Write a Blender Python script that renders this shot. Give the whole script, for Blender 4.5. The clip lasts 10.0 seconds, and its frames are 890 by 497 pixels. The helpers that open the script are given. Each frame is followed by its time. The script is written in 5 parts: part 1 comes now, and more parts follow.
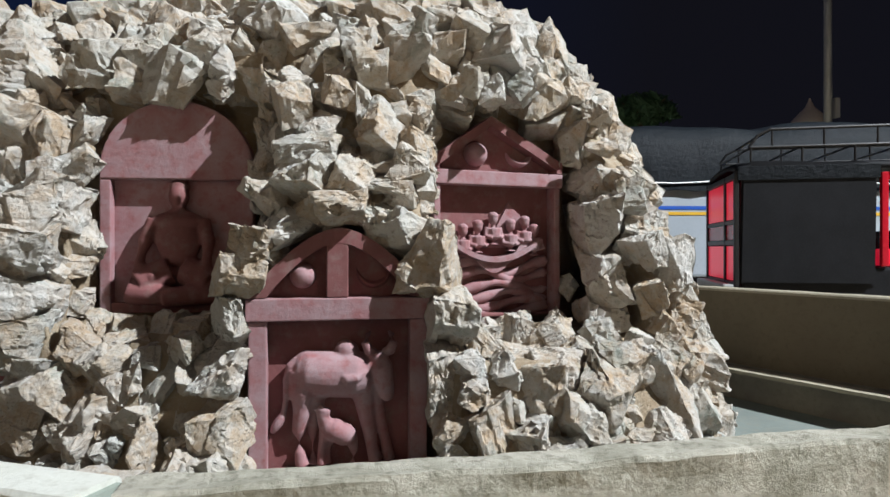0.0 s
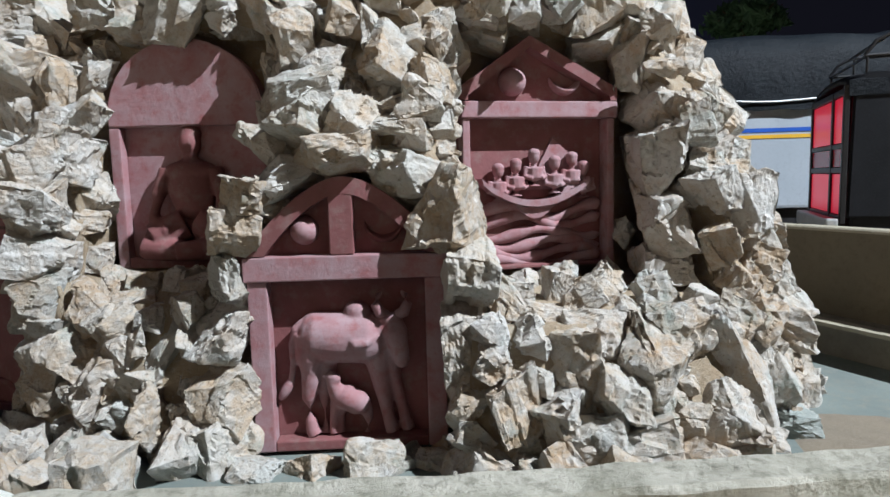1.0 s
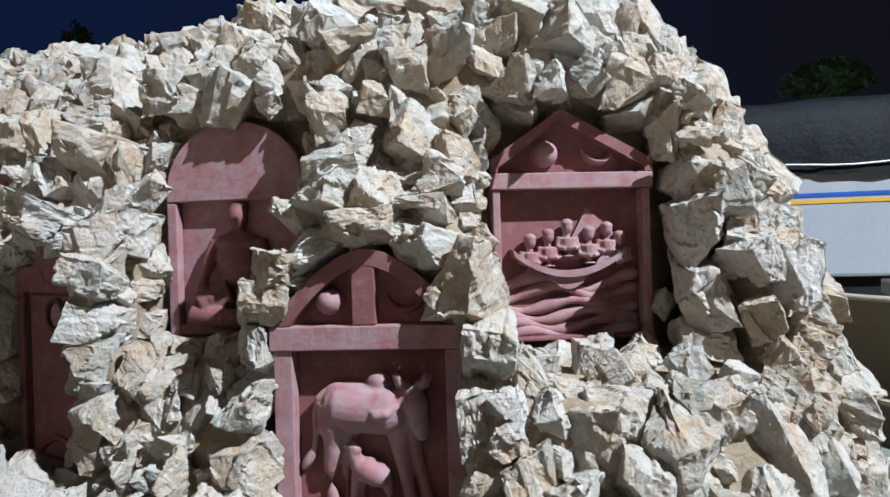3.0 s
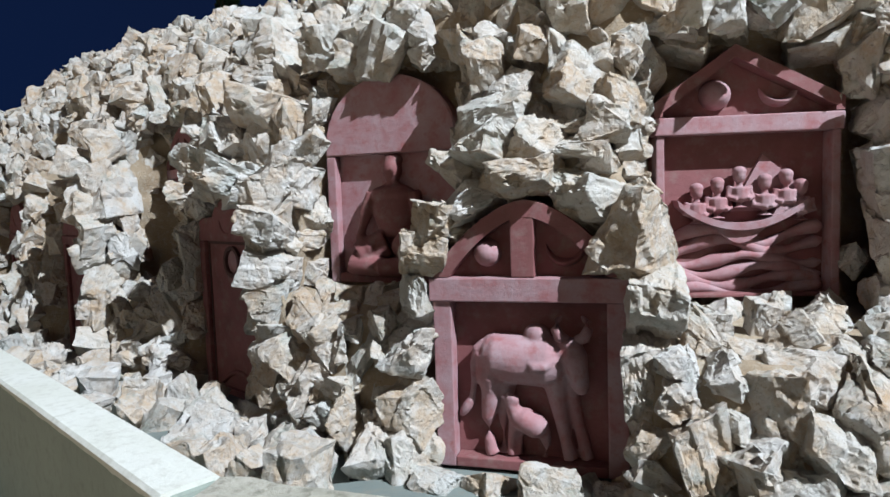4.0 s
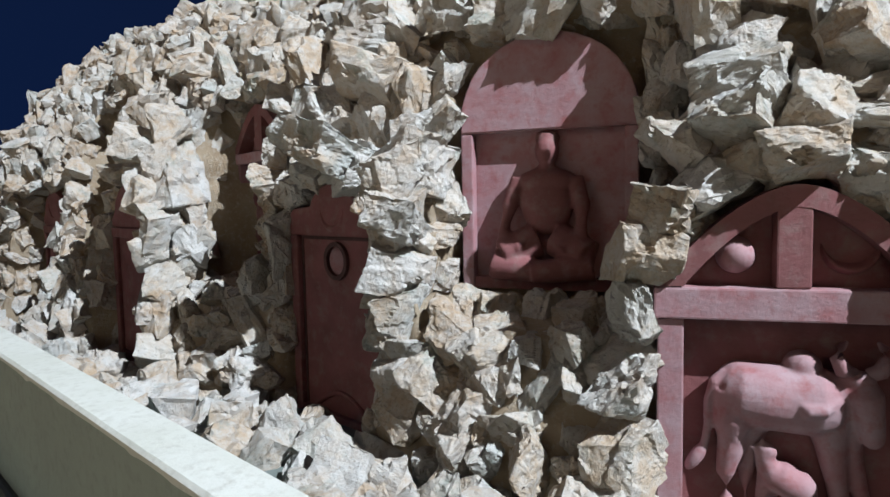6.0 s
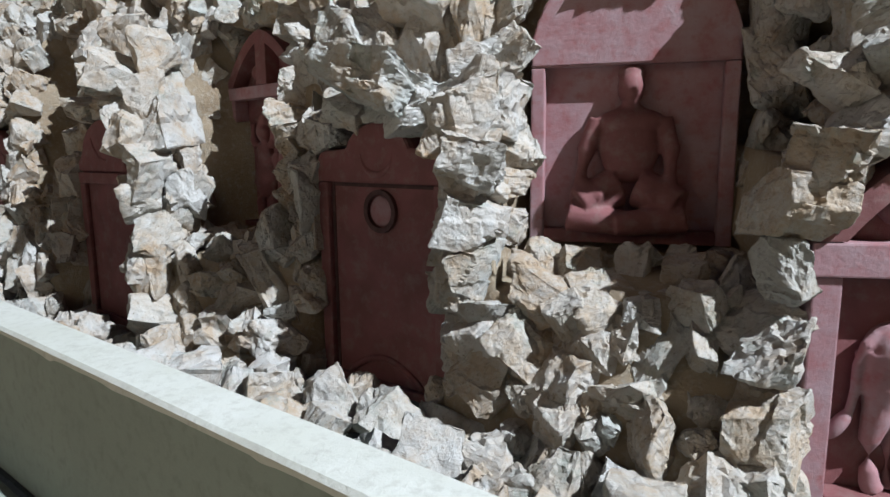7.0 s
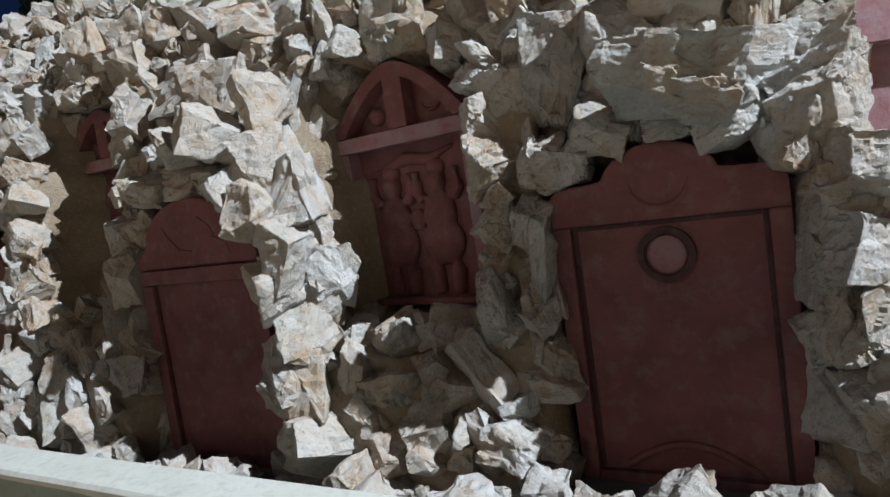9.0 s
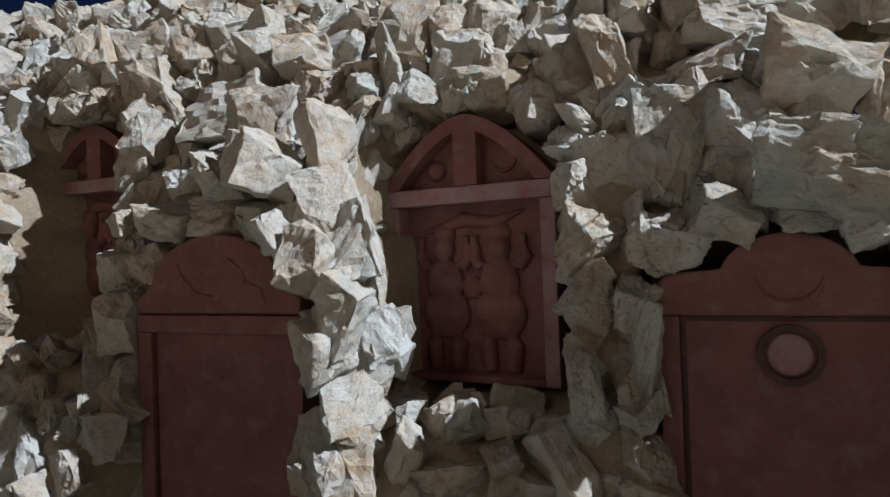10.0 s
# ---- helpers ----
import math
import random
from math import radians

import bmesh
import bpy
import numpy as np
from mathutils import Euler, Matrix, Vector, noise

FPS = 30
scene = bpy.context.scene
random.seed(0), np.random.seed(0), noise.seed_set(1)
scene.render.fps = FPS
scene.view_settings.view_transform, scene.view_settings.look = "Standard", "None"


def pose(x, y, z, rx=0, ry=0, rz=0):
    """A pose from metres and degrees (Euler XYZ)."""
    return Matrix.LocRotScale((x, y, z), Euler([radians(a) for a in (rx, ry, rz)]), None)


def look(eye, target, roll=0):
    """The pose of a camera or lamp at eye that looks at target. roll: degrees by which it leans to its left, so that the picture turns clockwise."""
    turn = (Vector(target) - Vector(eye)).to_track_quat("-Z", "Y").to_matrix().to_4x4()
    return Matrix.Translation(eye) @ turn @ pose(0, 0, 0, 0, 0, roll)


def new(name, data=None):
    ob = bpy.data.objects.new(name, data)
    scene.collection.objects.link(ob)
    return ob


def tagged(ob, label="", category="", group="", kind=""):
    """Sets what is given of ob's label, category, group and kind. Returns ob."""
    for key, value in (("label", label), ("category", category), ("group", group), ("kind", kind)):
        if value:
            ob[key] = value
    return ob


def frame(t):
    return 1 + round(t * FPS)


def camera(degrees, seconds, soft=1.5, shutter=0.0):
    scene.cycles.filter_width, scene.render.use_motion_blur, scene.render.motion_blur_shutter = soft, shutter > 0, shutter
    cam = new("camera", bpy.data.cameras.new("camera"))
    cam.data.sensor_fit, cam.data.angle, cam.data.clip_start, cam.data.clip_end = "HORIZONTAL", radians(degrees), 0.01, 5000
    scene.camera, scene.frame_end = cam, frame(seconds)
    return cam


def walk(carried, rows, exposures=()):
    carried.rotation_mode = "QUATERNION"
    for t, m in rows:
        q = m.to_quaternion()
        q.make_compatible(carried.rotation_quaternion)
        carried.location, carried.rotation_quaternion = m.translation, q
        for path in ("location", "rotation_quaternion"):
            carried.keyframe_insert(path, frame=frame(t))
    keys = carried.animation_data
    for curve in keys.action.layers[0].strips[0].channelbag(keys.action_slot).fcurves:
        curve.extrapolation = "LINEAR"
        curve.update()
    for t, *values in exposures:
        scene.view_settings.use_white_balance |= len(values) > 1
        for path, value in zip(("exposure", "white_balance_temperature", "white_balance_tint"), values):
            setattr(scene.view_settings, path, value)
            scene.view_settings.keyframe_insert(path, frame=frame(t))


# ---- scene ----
cam = camera(70.8, 10.0)
METRES, EYE, TILT, LEAN, TURN = 5.2, 1.365, 0.0, 0.0, 0.0
ROWS = [
    (0.0, 0.0, 0.0, 0.0, -0.0, 0.0, -0.0),
    (0.5, 0.0316, 0.0575, 0.0061, 0.92, -1.78, -1.23),
    (1.0, 0.0594, 0.0819, 0.014, 8.24, -6.29, 1.53),
    (1.5, 0.0934, 0.0902, 0.0161, 9.15, -4.42, 1.56),
    (2.0, 0.1072, 0.092, 0.0151, 10.92, -3.97, -0.12),
    (3.5, 0.1065, 0.0863, 0.0202, 20.03, 1.18, 3.18),
    (4.0, 0.0806, 0.0877, 0.0195, 27.13, -4.27, 1.92),
    (4.5, 0.0472, 0.0883, 0.0176, 26.56, -1.75, 0.04),
    (5.0, 0.0064, 0.0942, 0.0147, 26.13, -4.66, 1.68),
    (5.5, -0.0532, 0.1283, 0.0133, 29.13, -3.11, 2.0),
    (7.0, -0.243, 0.1479, 0.0107, 21.53, -9.17, 0.55),
    (7.5, -0.3387, 0.1646, 0.0133, 21.77, -10.1, 4.53),
    (8.0, -0.4261, 0.155, 0.006, 21.87, -10.05, 4.39),
    (8.5, -0.4901, 0.1575, 0.0102, 14.5, -6.93, 5.1),
    (9.0, -0.5568, 0.1956, 0.0188, 12.09, -5.08, 8.33),
    (9.5, -0.6187, 0.2176, 0.0194, 7.9, 0.7, 0.72),
    (10.0, -0.6852, 0.2321, 0.0246, 5.23, 0.76, 1.99),
]
walk(cam, [(t, pose(0, 0, EYE, TILT, LEAN, TURN) @ pose(METRES * x, METRES * y, METRES * z, 90 + pitch, roll, yaw)) for t, x, y, z, yaw, pitch, roll in ROWS],
     exposures=[(0.0, 0.0, 6350, 10), (1.2, 0.0, 6000, 10), (4.0, 0.1, 5950, 10), (7.0, 0.1, 5950, 10), (10.0, 0.0, 5950, 10)])

# ---- world and lamps ----
world = bpy.data.worlds.new("night_sky")
scene.world = world
world.use_nodes = True
wt = world.node_tree
wtc, wsx, wmr = wt.nodes.new("ShaderNodeTexCoord"), wt.nodes.new("ShaderNodeSeparateXYZ"), wt.nodes.new("ShaderNodeMapRange")
wmr.inputs["From Min"].default_value, wmr.inputs["From Max"].default_value = -0.9, 0.3
wmix = wt.nodes.new("ShaderNodeMix")
wmix.data_type = "RGBA"
wmix.inputs["A"].default_value, wmix.inputs["B"].default_value = (0.004, 0.010, 0.036, 1), (0.0055, 0.0055, 0.0085, 1)
wt.links.new(wtc.outputs["Generated"], wsx.inputs[0])
wt.links.new(wsx.outputs["X"], wmr.inputs["Value"])
wt.links.new(wmr.outputs["Result"], wmix.inputs["Factor"])
wt.links.new(wmix.outputs["Result"], wt.nodes["Background"].inputs[0])
wt.nodes["Background"].inputs[1].default_value = 1.0


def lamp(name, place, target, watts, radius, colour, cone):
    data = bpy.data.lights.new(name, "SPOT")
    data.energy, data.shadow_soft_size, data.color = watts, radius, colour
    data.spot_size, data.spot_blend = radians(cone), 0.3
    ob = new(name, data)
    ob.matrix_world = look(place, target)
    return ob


# white floodlight on a tall mast, and two unseen fill lamps added behind the camera
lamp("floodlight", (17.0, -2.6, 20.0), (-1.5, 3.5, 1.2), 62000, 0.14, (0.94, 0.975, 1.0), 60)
# warm, wide lamps added only to lift the shaded rock faces
lamp("fill_light", (-12.0, -11.0, 8.0), (-2.0, 3.5, 1.2), 800, 2.2, (1.0, 0.76, 0.50), 80)
lamp("fill_light", (3.5, -15.0, 7.0), (-1.0, 3.5, 1.2), 600, 2.4, (1.0, 0.75, 0.48), 80)


# ---- materials ----
def material(name, rough=0.8, metal=0.0):
    m = bpy.data.materials.new(name)
    m.use_nodes = True
    b = m.node_tree.nodes["Principled BSDF"]
    b.inputs["Roughness"].default_value, b.inputs["Metallic"].default_value = rough, metal
    return m, m.node_tree, b


def mixed(nt, fac, a, b):
    n = nt.nodes.new("ShaderNodeMix")
    n.data_type = "RGBA"
    for sock, v in ((n.inputs["Factor"], fac), (n.inputs["A"], a), (n.inputs["B"], b)):
        if hasattr(v, "links"):
            nt.links.new(v, sock)
        elif isinstance(v, tuple):
            sock.default_value = (*v, 1)
        else:
            sock.default_value = v
    return n.outputs["Result"]


def noise_of(nt, scale, detail=6, rough=0.6, low=0.35, high=0.65, space="Object", stretch=(1, 1, 1)):
    tc = nt.nodes.new("ShaderNodeTexCoord")
    mp = nt.nodes.new("ShaderNodeMapping")
    mp.inputs["Scale"].default_value = stretch
    n = nt.nodes.new("ShaderNodeTexNoise")
    n.inputs["Scale"].default_value, n.inputs["Detail"].default_value, n.inputs["Roughness"].default_value = scale, detail, rough
    r = nt.nodes.new("ShaderNodeMapRange")
    r.inputs["From Min"].default_value, r.inputs["From Max"].default_value = low, high
    if space == "World":
        nt.links.new(nt.nodes.new("ShaderNodeNewGeometry").outputs["Position"], mp.inputs["Vector"])
    else:
        nt.links.new(tc.outputs[space], mp.inputs["Vector"])
    nt.links.new(mp.outputs["Vector"], n.inputs["Vector"])
    nt.links.new(n.outputs["Fac"], r.inputs["Value"])
    return r.outputs["Result"]


def bumped(nt, b, height, strength, distance):
    n = nt.nodes.new("ShaderNodeBump")
    n.inputs["Strength"].default_value, n.inputs["Distance"].default_value = strength, distance
    nt.links.new(height, n.inputs["Height"])
    nt.links.new(n.outputs["Normal"], b.inputs["Normal"])


def surface(name, a, b, c, rough, big, small, bump, metal=0.0, space="Object", gloss=0.5):
    """Two colours in broad stains, a third in fine grain, and a fine relief."""
    m, nt, bs = material(name, rough, metal)
    bs.inputs["Specular IOR Level"].default_value = gloss
    col = mixed(nt, noise_of(nt, big, 5, 0.6, 0.38, 0.62, space), a, b)
    fine = noise_of(nt, small, 8, 0.65, 0.5, 0.75, space)
    col = mixed(nt, fine, col, c)
    nt.links.new(col, bs.inputs["Base Color"])
    bumped(nt, bs, noise_of(nt, small * 1.5, 9, 0.7, 0.2, 0.8, space), 0.6, bump)
    return m


def rock_material():
    m, nt, bs = material("limestone", 0.95)
    bs.inputs["Specular IOR Level"].default_value = 0.2
    oi = nt.nodes.new("ShaderNodeObjectInfo")
    geo = nt.nodes.new("ShaderNodeNewGeometry")
    tint = nt.nodes.new("ShaderNodeMath")
    tint.operation = "FRACT"
    add = nt.nodes.new("ShaderNodeMath")
    nt.links.new(oi.outputs["Random"], add.inputs[0])
    nt.links.new(geo.outputs["Random Per Island"], add.inputs[1])
    nt.links.new(add.outputs[0], tint.inputs[0])
    ramp = nt.nodes.new("ShaderNodeValToRGB")
    els = ramp.color_ramp.elements
    els[0].position, els[0].color = 0.0, (0.47, 0.45, 0.41, 1)
    els[1].position, els[1].color = 1.0, (0.44, 0.375, 0.295, 1)
    for p, c in ((0.2, (0.50, 0.49, 0.465)), (0.4, (0.46, 0.40, 0.325)), (0.55, (0.40, 0.41, 0.385)), (0.75, (0.49, 0.45, 0.39)), (0.88, (0.40, 0.32, 0.235))):
        els.new(p).color = (*c, 1)
    nt.links.new(tint.outputs[0], ramp.inputs["Fac"])
    col = ramp.outputs["Color"]
    col = mixed(nt, noise_of(nt, 3.2, 8, 0.68, 0.42, 0.68, "World"), col, (0.39, 0.28, 0.175))
    col = mixed(nt, noise_of(nt, 14.0, 10, 0.7, 0.42, 0.74, "World"), col, (0.50, 0.505, 0.49))
    col = mixed(nt, noise_of(nt, 5.5, 9, 0.75, 0.54, 0.72, "World"), col, (0.25, 0.28, 0.245))
    col = mixed(nt, noise_of(nt, 55.0, 8, 0.75, 0.57, 0.68, "World"), col, (0.20, 0.165, 0.12))
    nt.links.new(col, bs.inputs["Base Color"])
    rough = nt.nodes.new("ShaderNodeMath")
    rough.operation = "MULTIPLY_ADD"
    nt.links.new(noise_of(nt, 75.0, 6, 0.7, 0.25, 0.75, "World"), rough.inputs[0])
    rough.inputs[1].default_value = 0.35
    nt.links.new(noise_of(nt, 17.0, 12, 0.68, 0.2, 0.8, "World"), rough.inputs[2])
    bumped(nt, bs, rough.outputs[0], 0.9, 0.012)
    return m


ROCK = rock_material()
MORTAR = surface("cement_mortar", (0.35, 0.285, 0.20), (0.28, 0.21, 0.135), (0.41, 0.375, 0.31), 0.95, 4.0, 32.0, 0.02)
RED = surface("oxide_red_paint", (0.215, 0.08, 0.082), (0.165, 0.062, 0.06), (0.22, 0.14, 0.13), 0.75, 4.5, 15.0, 0.004)
RED_FADED = surface("faded_red_paint", (0.30, 0.15, 0.16), (0.33, 0.225, 0.24), (0.27, 0.085, 0.085), 0.8, 6.0, 16.0, 0.004)
# dark red for the grimy ring and for shade painted round its recess
GRIME_SHADE = surface("grime_and_shade_red", (0.07, 0.028, 0.028), (0.05, 0.022, 0.02), (0.12, 0.06, 0.055), 0.7, 5.0, 18.0, 0.003)
WALL = surface("wall_distemper", (0.26, 0.30, 0.26), (0.23, 0.265, 0.23), (0.19, 0.215, 0.185), 0.85, 2.2, 24.0, 0.003)
CAP = surface("wall_top_whitewash", (0.57, 0.58, 0.53), (0.52, 0.53, 0.47), (0.43, 0.43, 0.38), 0.85, 3.0, 30.0, 0.004)
PALE_CAP = surface("pale_distemper", (0.33, 0.30, 0.225), (0.29, 0.265, 0.20), (0.24, 0.215, 0.16), 0.85, 3.0, 30.0, 0.004)
KERB = surface("worn_plaster", (0.46, 0.44, 0.37), (0.31, 0.30, 0.24), (0.13, 0.13, 0.09), 0.92, 7.0, 26.0, 0.025)
FLOOR = surface("cement_floor", (0.165, 0.195, 0.18), (0.13, 0.155, 0.145), (0.19, 0.19, 0.16), 0.8, 1.6, 22.0, 0.003)
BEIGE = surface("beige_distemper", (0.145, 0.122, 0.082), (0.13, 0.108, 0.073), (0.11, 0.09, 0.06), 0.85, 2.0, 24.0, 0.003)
GROUND = surface("dusty_concrete", (0.42, 0.34, 0.24), (0.36, 0.30, 0.21), (0.46, 0.38, 0.28), 0.9, 0.8, 30.0, 0.006)


# ---- geometry helpers ----
def mesh_of(name, bm, mat, smooth=False):
    me = bpy.data.meshes.new(name)
    bm.to_mesh(me)
    bm.free()
    me.materials.append(mat)
    if smooth:
        me.shade_smooth()
    return me


def part(name, bm, mat, parent=None, label="", smooth=False, at=None):
    ob = new(name, mesh_of(name, bm, mat, smooth))
    if parent is not None:
        ob.parent = parent
    if at is not None:
        ob.matrix_basis = at
    if label:
        tagged(ob, label)
    return ob


def add_box(bm, x0, x1, y0, y1, z0, z1, bevel=0.0):
    r = bmesh.ops.create_cube(bm, size=1, matrix=Matrix.Translation(((x0 + x1) / 2, (y0 + y1) / 2, (z0 + z1) / 2)) @ Matrix.Diagonal((x1 - x0, y1 - y0, z1 - z0, 1)))
    if bevel:
        edges = {e for v in r["verts"] for e in v.link_edges}
        bmesh.ops.bevel(bm, geom=list(edges), offset=bevel, segments=2, affect="EDGES", profile=0.6)


def box(x0, x1, y0, y1, z0, z1, bevel=0.0):
    bm = bmesh.new()
    add_box(bm, x0, x1, y0, y1, z0, z1, bevel)
    return bm


def ball(bm, c, r, m=None, seg=16):
    bmesh.ops.create_uvsphere(bm, u_segments=seg, v_segments=seg // 2 + 2, radius=1,
                              matrix=Matrix.Translation(c) @ (m or Matrix()) @ Matrix.Diagonal((*r, 1)))


def limb(bm, pts, radii, seg=10):
    """A rounded tapering tube through pts."""
    n = len(pts)
    rings = []
    for k, (p, r) in enumerate(zip(pts, radii)):
        p = Vector(p)
        d = (Vector(pts[min(k + 1, n - 1)]) - Vector(pts[max(k - 1, 0)])).normalized()
        q = d.to_track_quat("Z", "Y").to_matrix()
        rings.append([bm.verts.new(p + q @ Vector((r * math.cos(2 * math.pi * a / seg), r * math.sin(2 * math.pi * a / seg), 0))) for a in range(seg)])
    for a, b in zip(rings, rings[1:]):
        for k in range(seg):
            bm.faces.new((a[k], a[(k + 1) % seg], b[(k + 1) % seg], b[k]))
    bm.faces.new(rings[0][::-1])
    bm.faces.new(rings[-1])


def prism(outline, y0, y1, bm=None, bevel=0.0):
    """A flat outline in x, z pulled from y0 (front) to y1."""
    bm = bm or bmesh.new()
    a = [bm.verts.new((x, y0, z)) for x, z in outline]
    b = [bm.verts.new((x, y1, z)) for x, z in outline]
    n = len(a)
    fs = [bm.faces.new(a), bm.faces.new(b[::-1])]
    for k in range(n):
        fs.append(bm.faces.new((a[(k + 1) % n], a[k], b[k], b[(k + 1) % n])))
    bmesh.ops.recalc_face_normals(bm, faces=fs)
    if bevel:
        es = [e for e in fs[0].edges]
        bmesh.ops.bevel(bm, geom=es, offset=bevel, segments=2, affect="EDGES")
    return bm


def wall_run(name, pts, thick, z0, z1, mat, out=1.0, wobble=0.0, step=0.12, label="", category="wall"):
    """A wall with worn edges along pts; its inner face lies on pts, and it is thick to the side out."""
    bm = bmesh.new()
    rings = []
    for (xa, ya), (xb, yb) in zip(pts, pts[1:]):
        a, b = Vector((xa, ya)), Vector((xb, yb))
        d = (b - a).normalized()
        nrm = Vector((d.y, -d.x)) * out
        count = max(1, int((b - a).length / step))
        for k in range(count + 1):
            p = a + (b - a) * k / count
            c = 0.012
            prof = [(0, z0), (0, z1 - c), (c, z1), (thick * 0.5, z1), (thick - c, z1), (thick, z1 - c), (thick, z1 - 0.06), (thick, z0)]
            ring = []
            for o, z in prof:
                top = z > z0 + 0.02
                j = wobble if top else 0
                nv = noise.noise_vector(Vector((p.x * 7, p.y * 7, o * 31 + z * 11))) * j
                q = p + nrm * (o + nv.x)
                ring.append(bm.verts.new((q.x, q.y, z + nv.z * 0.6)))
            rings.append(ring)
    for a, b in zip(rings, rings[1:]):
        for k in range(len(a)):
            k2 = (k + 1) % len(a)
            bm.faces.new((a[k], b[k], b[k2], a[k2]))
    bm.faces.new(rings[0])
    bm.faces.new(rings[-1][::-1])
    bmesh.ops.recalc_face_normals(bm, faces=bm.faces)
    return tagged(part(name, bm, mat), label, category, kind="structure")


# ---- ground, enclosure ----
def ground_sheet():
    bm = bmesh.new()
    bmesh.ops.create_grid(bm, x_segments=8, y_segments=8, size=400)
    return tagged(part("ground", bm, GROUND), "grey dusty concrete ground of the square", "ground", kind="structure")


ground_sheet()
FLOOR_Z, WALL_Z = 0.25, 0.806
fl = prism([(-11.0, 4.5), (-0.78, 1.5), (1.3, 1.93), (3.9, 2.46), (2.0, 5.28), (0.2, 8.2), (-11, 10.5)], 0.0, 1.0)
for v in fl.verts:
    v.co = Vector((v.co.x, v.co.z, FLOOR_Z if v.co.y < 0.5 else 0.004))
bmesh.ops.recalc_face_normals(fl, faces=fl.faces)
tagged(part("floor", fl, FLOOR), "raised grey cement floor inside the low wall", "floor", kind="structure")

wall_west = wall_run("wall_west", [(-11.0, 4.55), (-0.78, 1.535)], 0.13, 0.0, WALL_Z - 0.012, WALL, wobble=0.002, label="low plastered wall painted grey olive with a whitewashed top")
footing = wall_run("footing", [(-11.0, 4.415), (-0.82, 1.411)], 0.24, 0.0, 0.16, WALL, wobble=0.012, label="low plastered footing along the wall", category="footing")
wall_run("wall_south", [(-0.78, 1.535), (1.3, 1.965), (3.9, 2.5)], 0.13, 0.0, WALL_Z, KERB, wobble=0.022, step=0.04, label="low worn plaster wall with a crumbling edge")
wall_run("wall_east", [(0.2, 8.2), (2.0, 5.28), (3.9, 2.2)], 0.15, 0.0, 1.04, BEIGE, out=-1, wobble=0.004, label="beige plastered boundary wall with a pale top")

# ---- the mound ----
SPINE = [Vector(p) for p in ((-0.12, 4.66), (-2.67, 5.27), (-4.8, 5.72), (-7.3, 6.2))]


def easing(x, a, b):
    t = min(1, max(0, (x - a) / (b - a)))
    return t * t * (3 - 2 * t)


def radius_at(x):
    return 1.90 - 0.17 * easing(x, -0.9, -0.1)


def rise_at(x):
    return 3.22 - 0.24 * easing(x, -5.0, -3.0) - 0.10 * easing(x, -1.0, -0.1)


def near_spine(p):
    best = None
    for a, b in zip(SPINE, SPINE[1:]):
        d = b - a
        t = min(1, max(0, (p - a).dot(d) / d.length_squared))
        q = a + d * t
        if best is None or (p - q).length < (p - best).length:
            best = q
    return best


def lump(x, y, z):
    return 0.13 * noise.noise((x * 0.9, y * 0.9, z * 0.9)) + 0.07 * noise.noise((x * 2.3 + 7, y * 2.3, z * 2.3))


# niches and tablets: middle of the foot, turn, width, height, and how far the rock is opened before them
PANELS = {
    "cow": ((-0.50, 2.98, 0.27), 11.0, 0.86, 1.20),
    "boat": ((0.335, 3.84, 0.95), 22.0, 0.86, 1.25),
    "seat": ((-1.523, 3.555, 1.00), 6.0, 0.84, 1.22),
    "ring": ((-2.63, 3.36, 0.24), -17.0, 0.82, 1.28),
    "pair": ((-3.72, 3.99, 0.93), -22.0, 0.84, 1.20),
    "arch": ((-4.78, 3.74, 0.25), -18.0, 0.86, 1.38),
    "pair_far": ((-5.92, 4.66, 1.14), -18.0, 0.76, 1.20),
    "arch_far": ((-6.85, 4.40, 0.24), -18.0, 0.82, 1.36),
}
PLACE = {k: pose(*v[0], 0, 0, v[1]) for k, v in PANELS.items()}
BACK = {k: m.inverted() for k, m in PLACE.items()}


# how far the two sides of each opening run askew of its panel, per metre before it
SKEW = {"boat": (0.40, -0.5), "seat": (0.04, -1.0), "pair": (-0.32, -0.32), "pair_far": (-0.6, -0.6)}


def in_niche(p, margin=0.0, deep=0.26):
    """The panel before or in whose opening the point lies, and its place in the panel's own space."""
    for k, m in BACK.items():
        q = m @ p
        w, h = PANELS[k][2], PANELS[k][3]
        near, far = SKEW.get(k, (0, 0))
        y = min(0, q.y)
        if -w / 2 - margin + near * y < q.x < w / 2 + margin + far * y and -0.03 - margin < q.z < h + margin * 0.6 and -1.6 < q.y < deep:
            return k, q
    return None, None


# how steeply the rock leans back over the openings that take light from above
LEAN_BACK = {"boat": (1.9, 0.12), "seat": (3.4, 0.06)}


def carve(p):
    """Sets a point of the mound back behind the slope over an opening."""
    for k, (steep, aside) in LEAN_BACK.items():
        q = BACK[k] @ p
        w, h = PANELS[k][2], PANELS[k][3]
        if abs(q.x - aside) < w / 2 + 0.16 and h < q.z < h + 0.9 and q.y < 0:
            q.y = max(q.y, (h + 0.02 - q.z) / steep)
            return PLACE[k] @ q
    return p


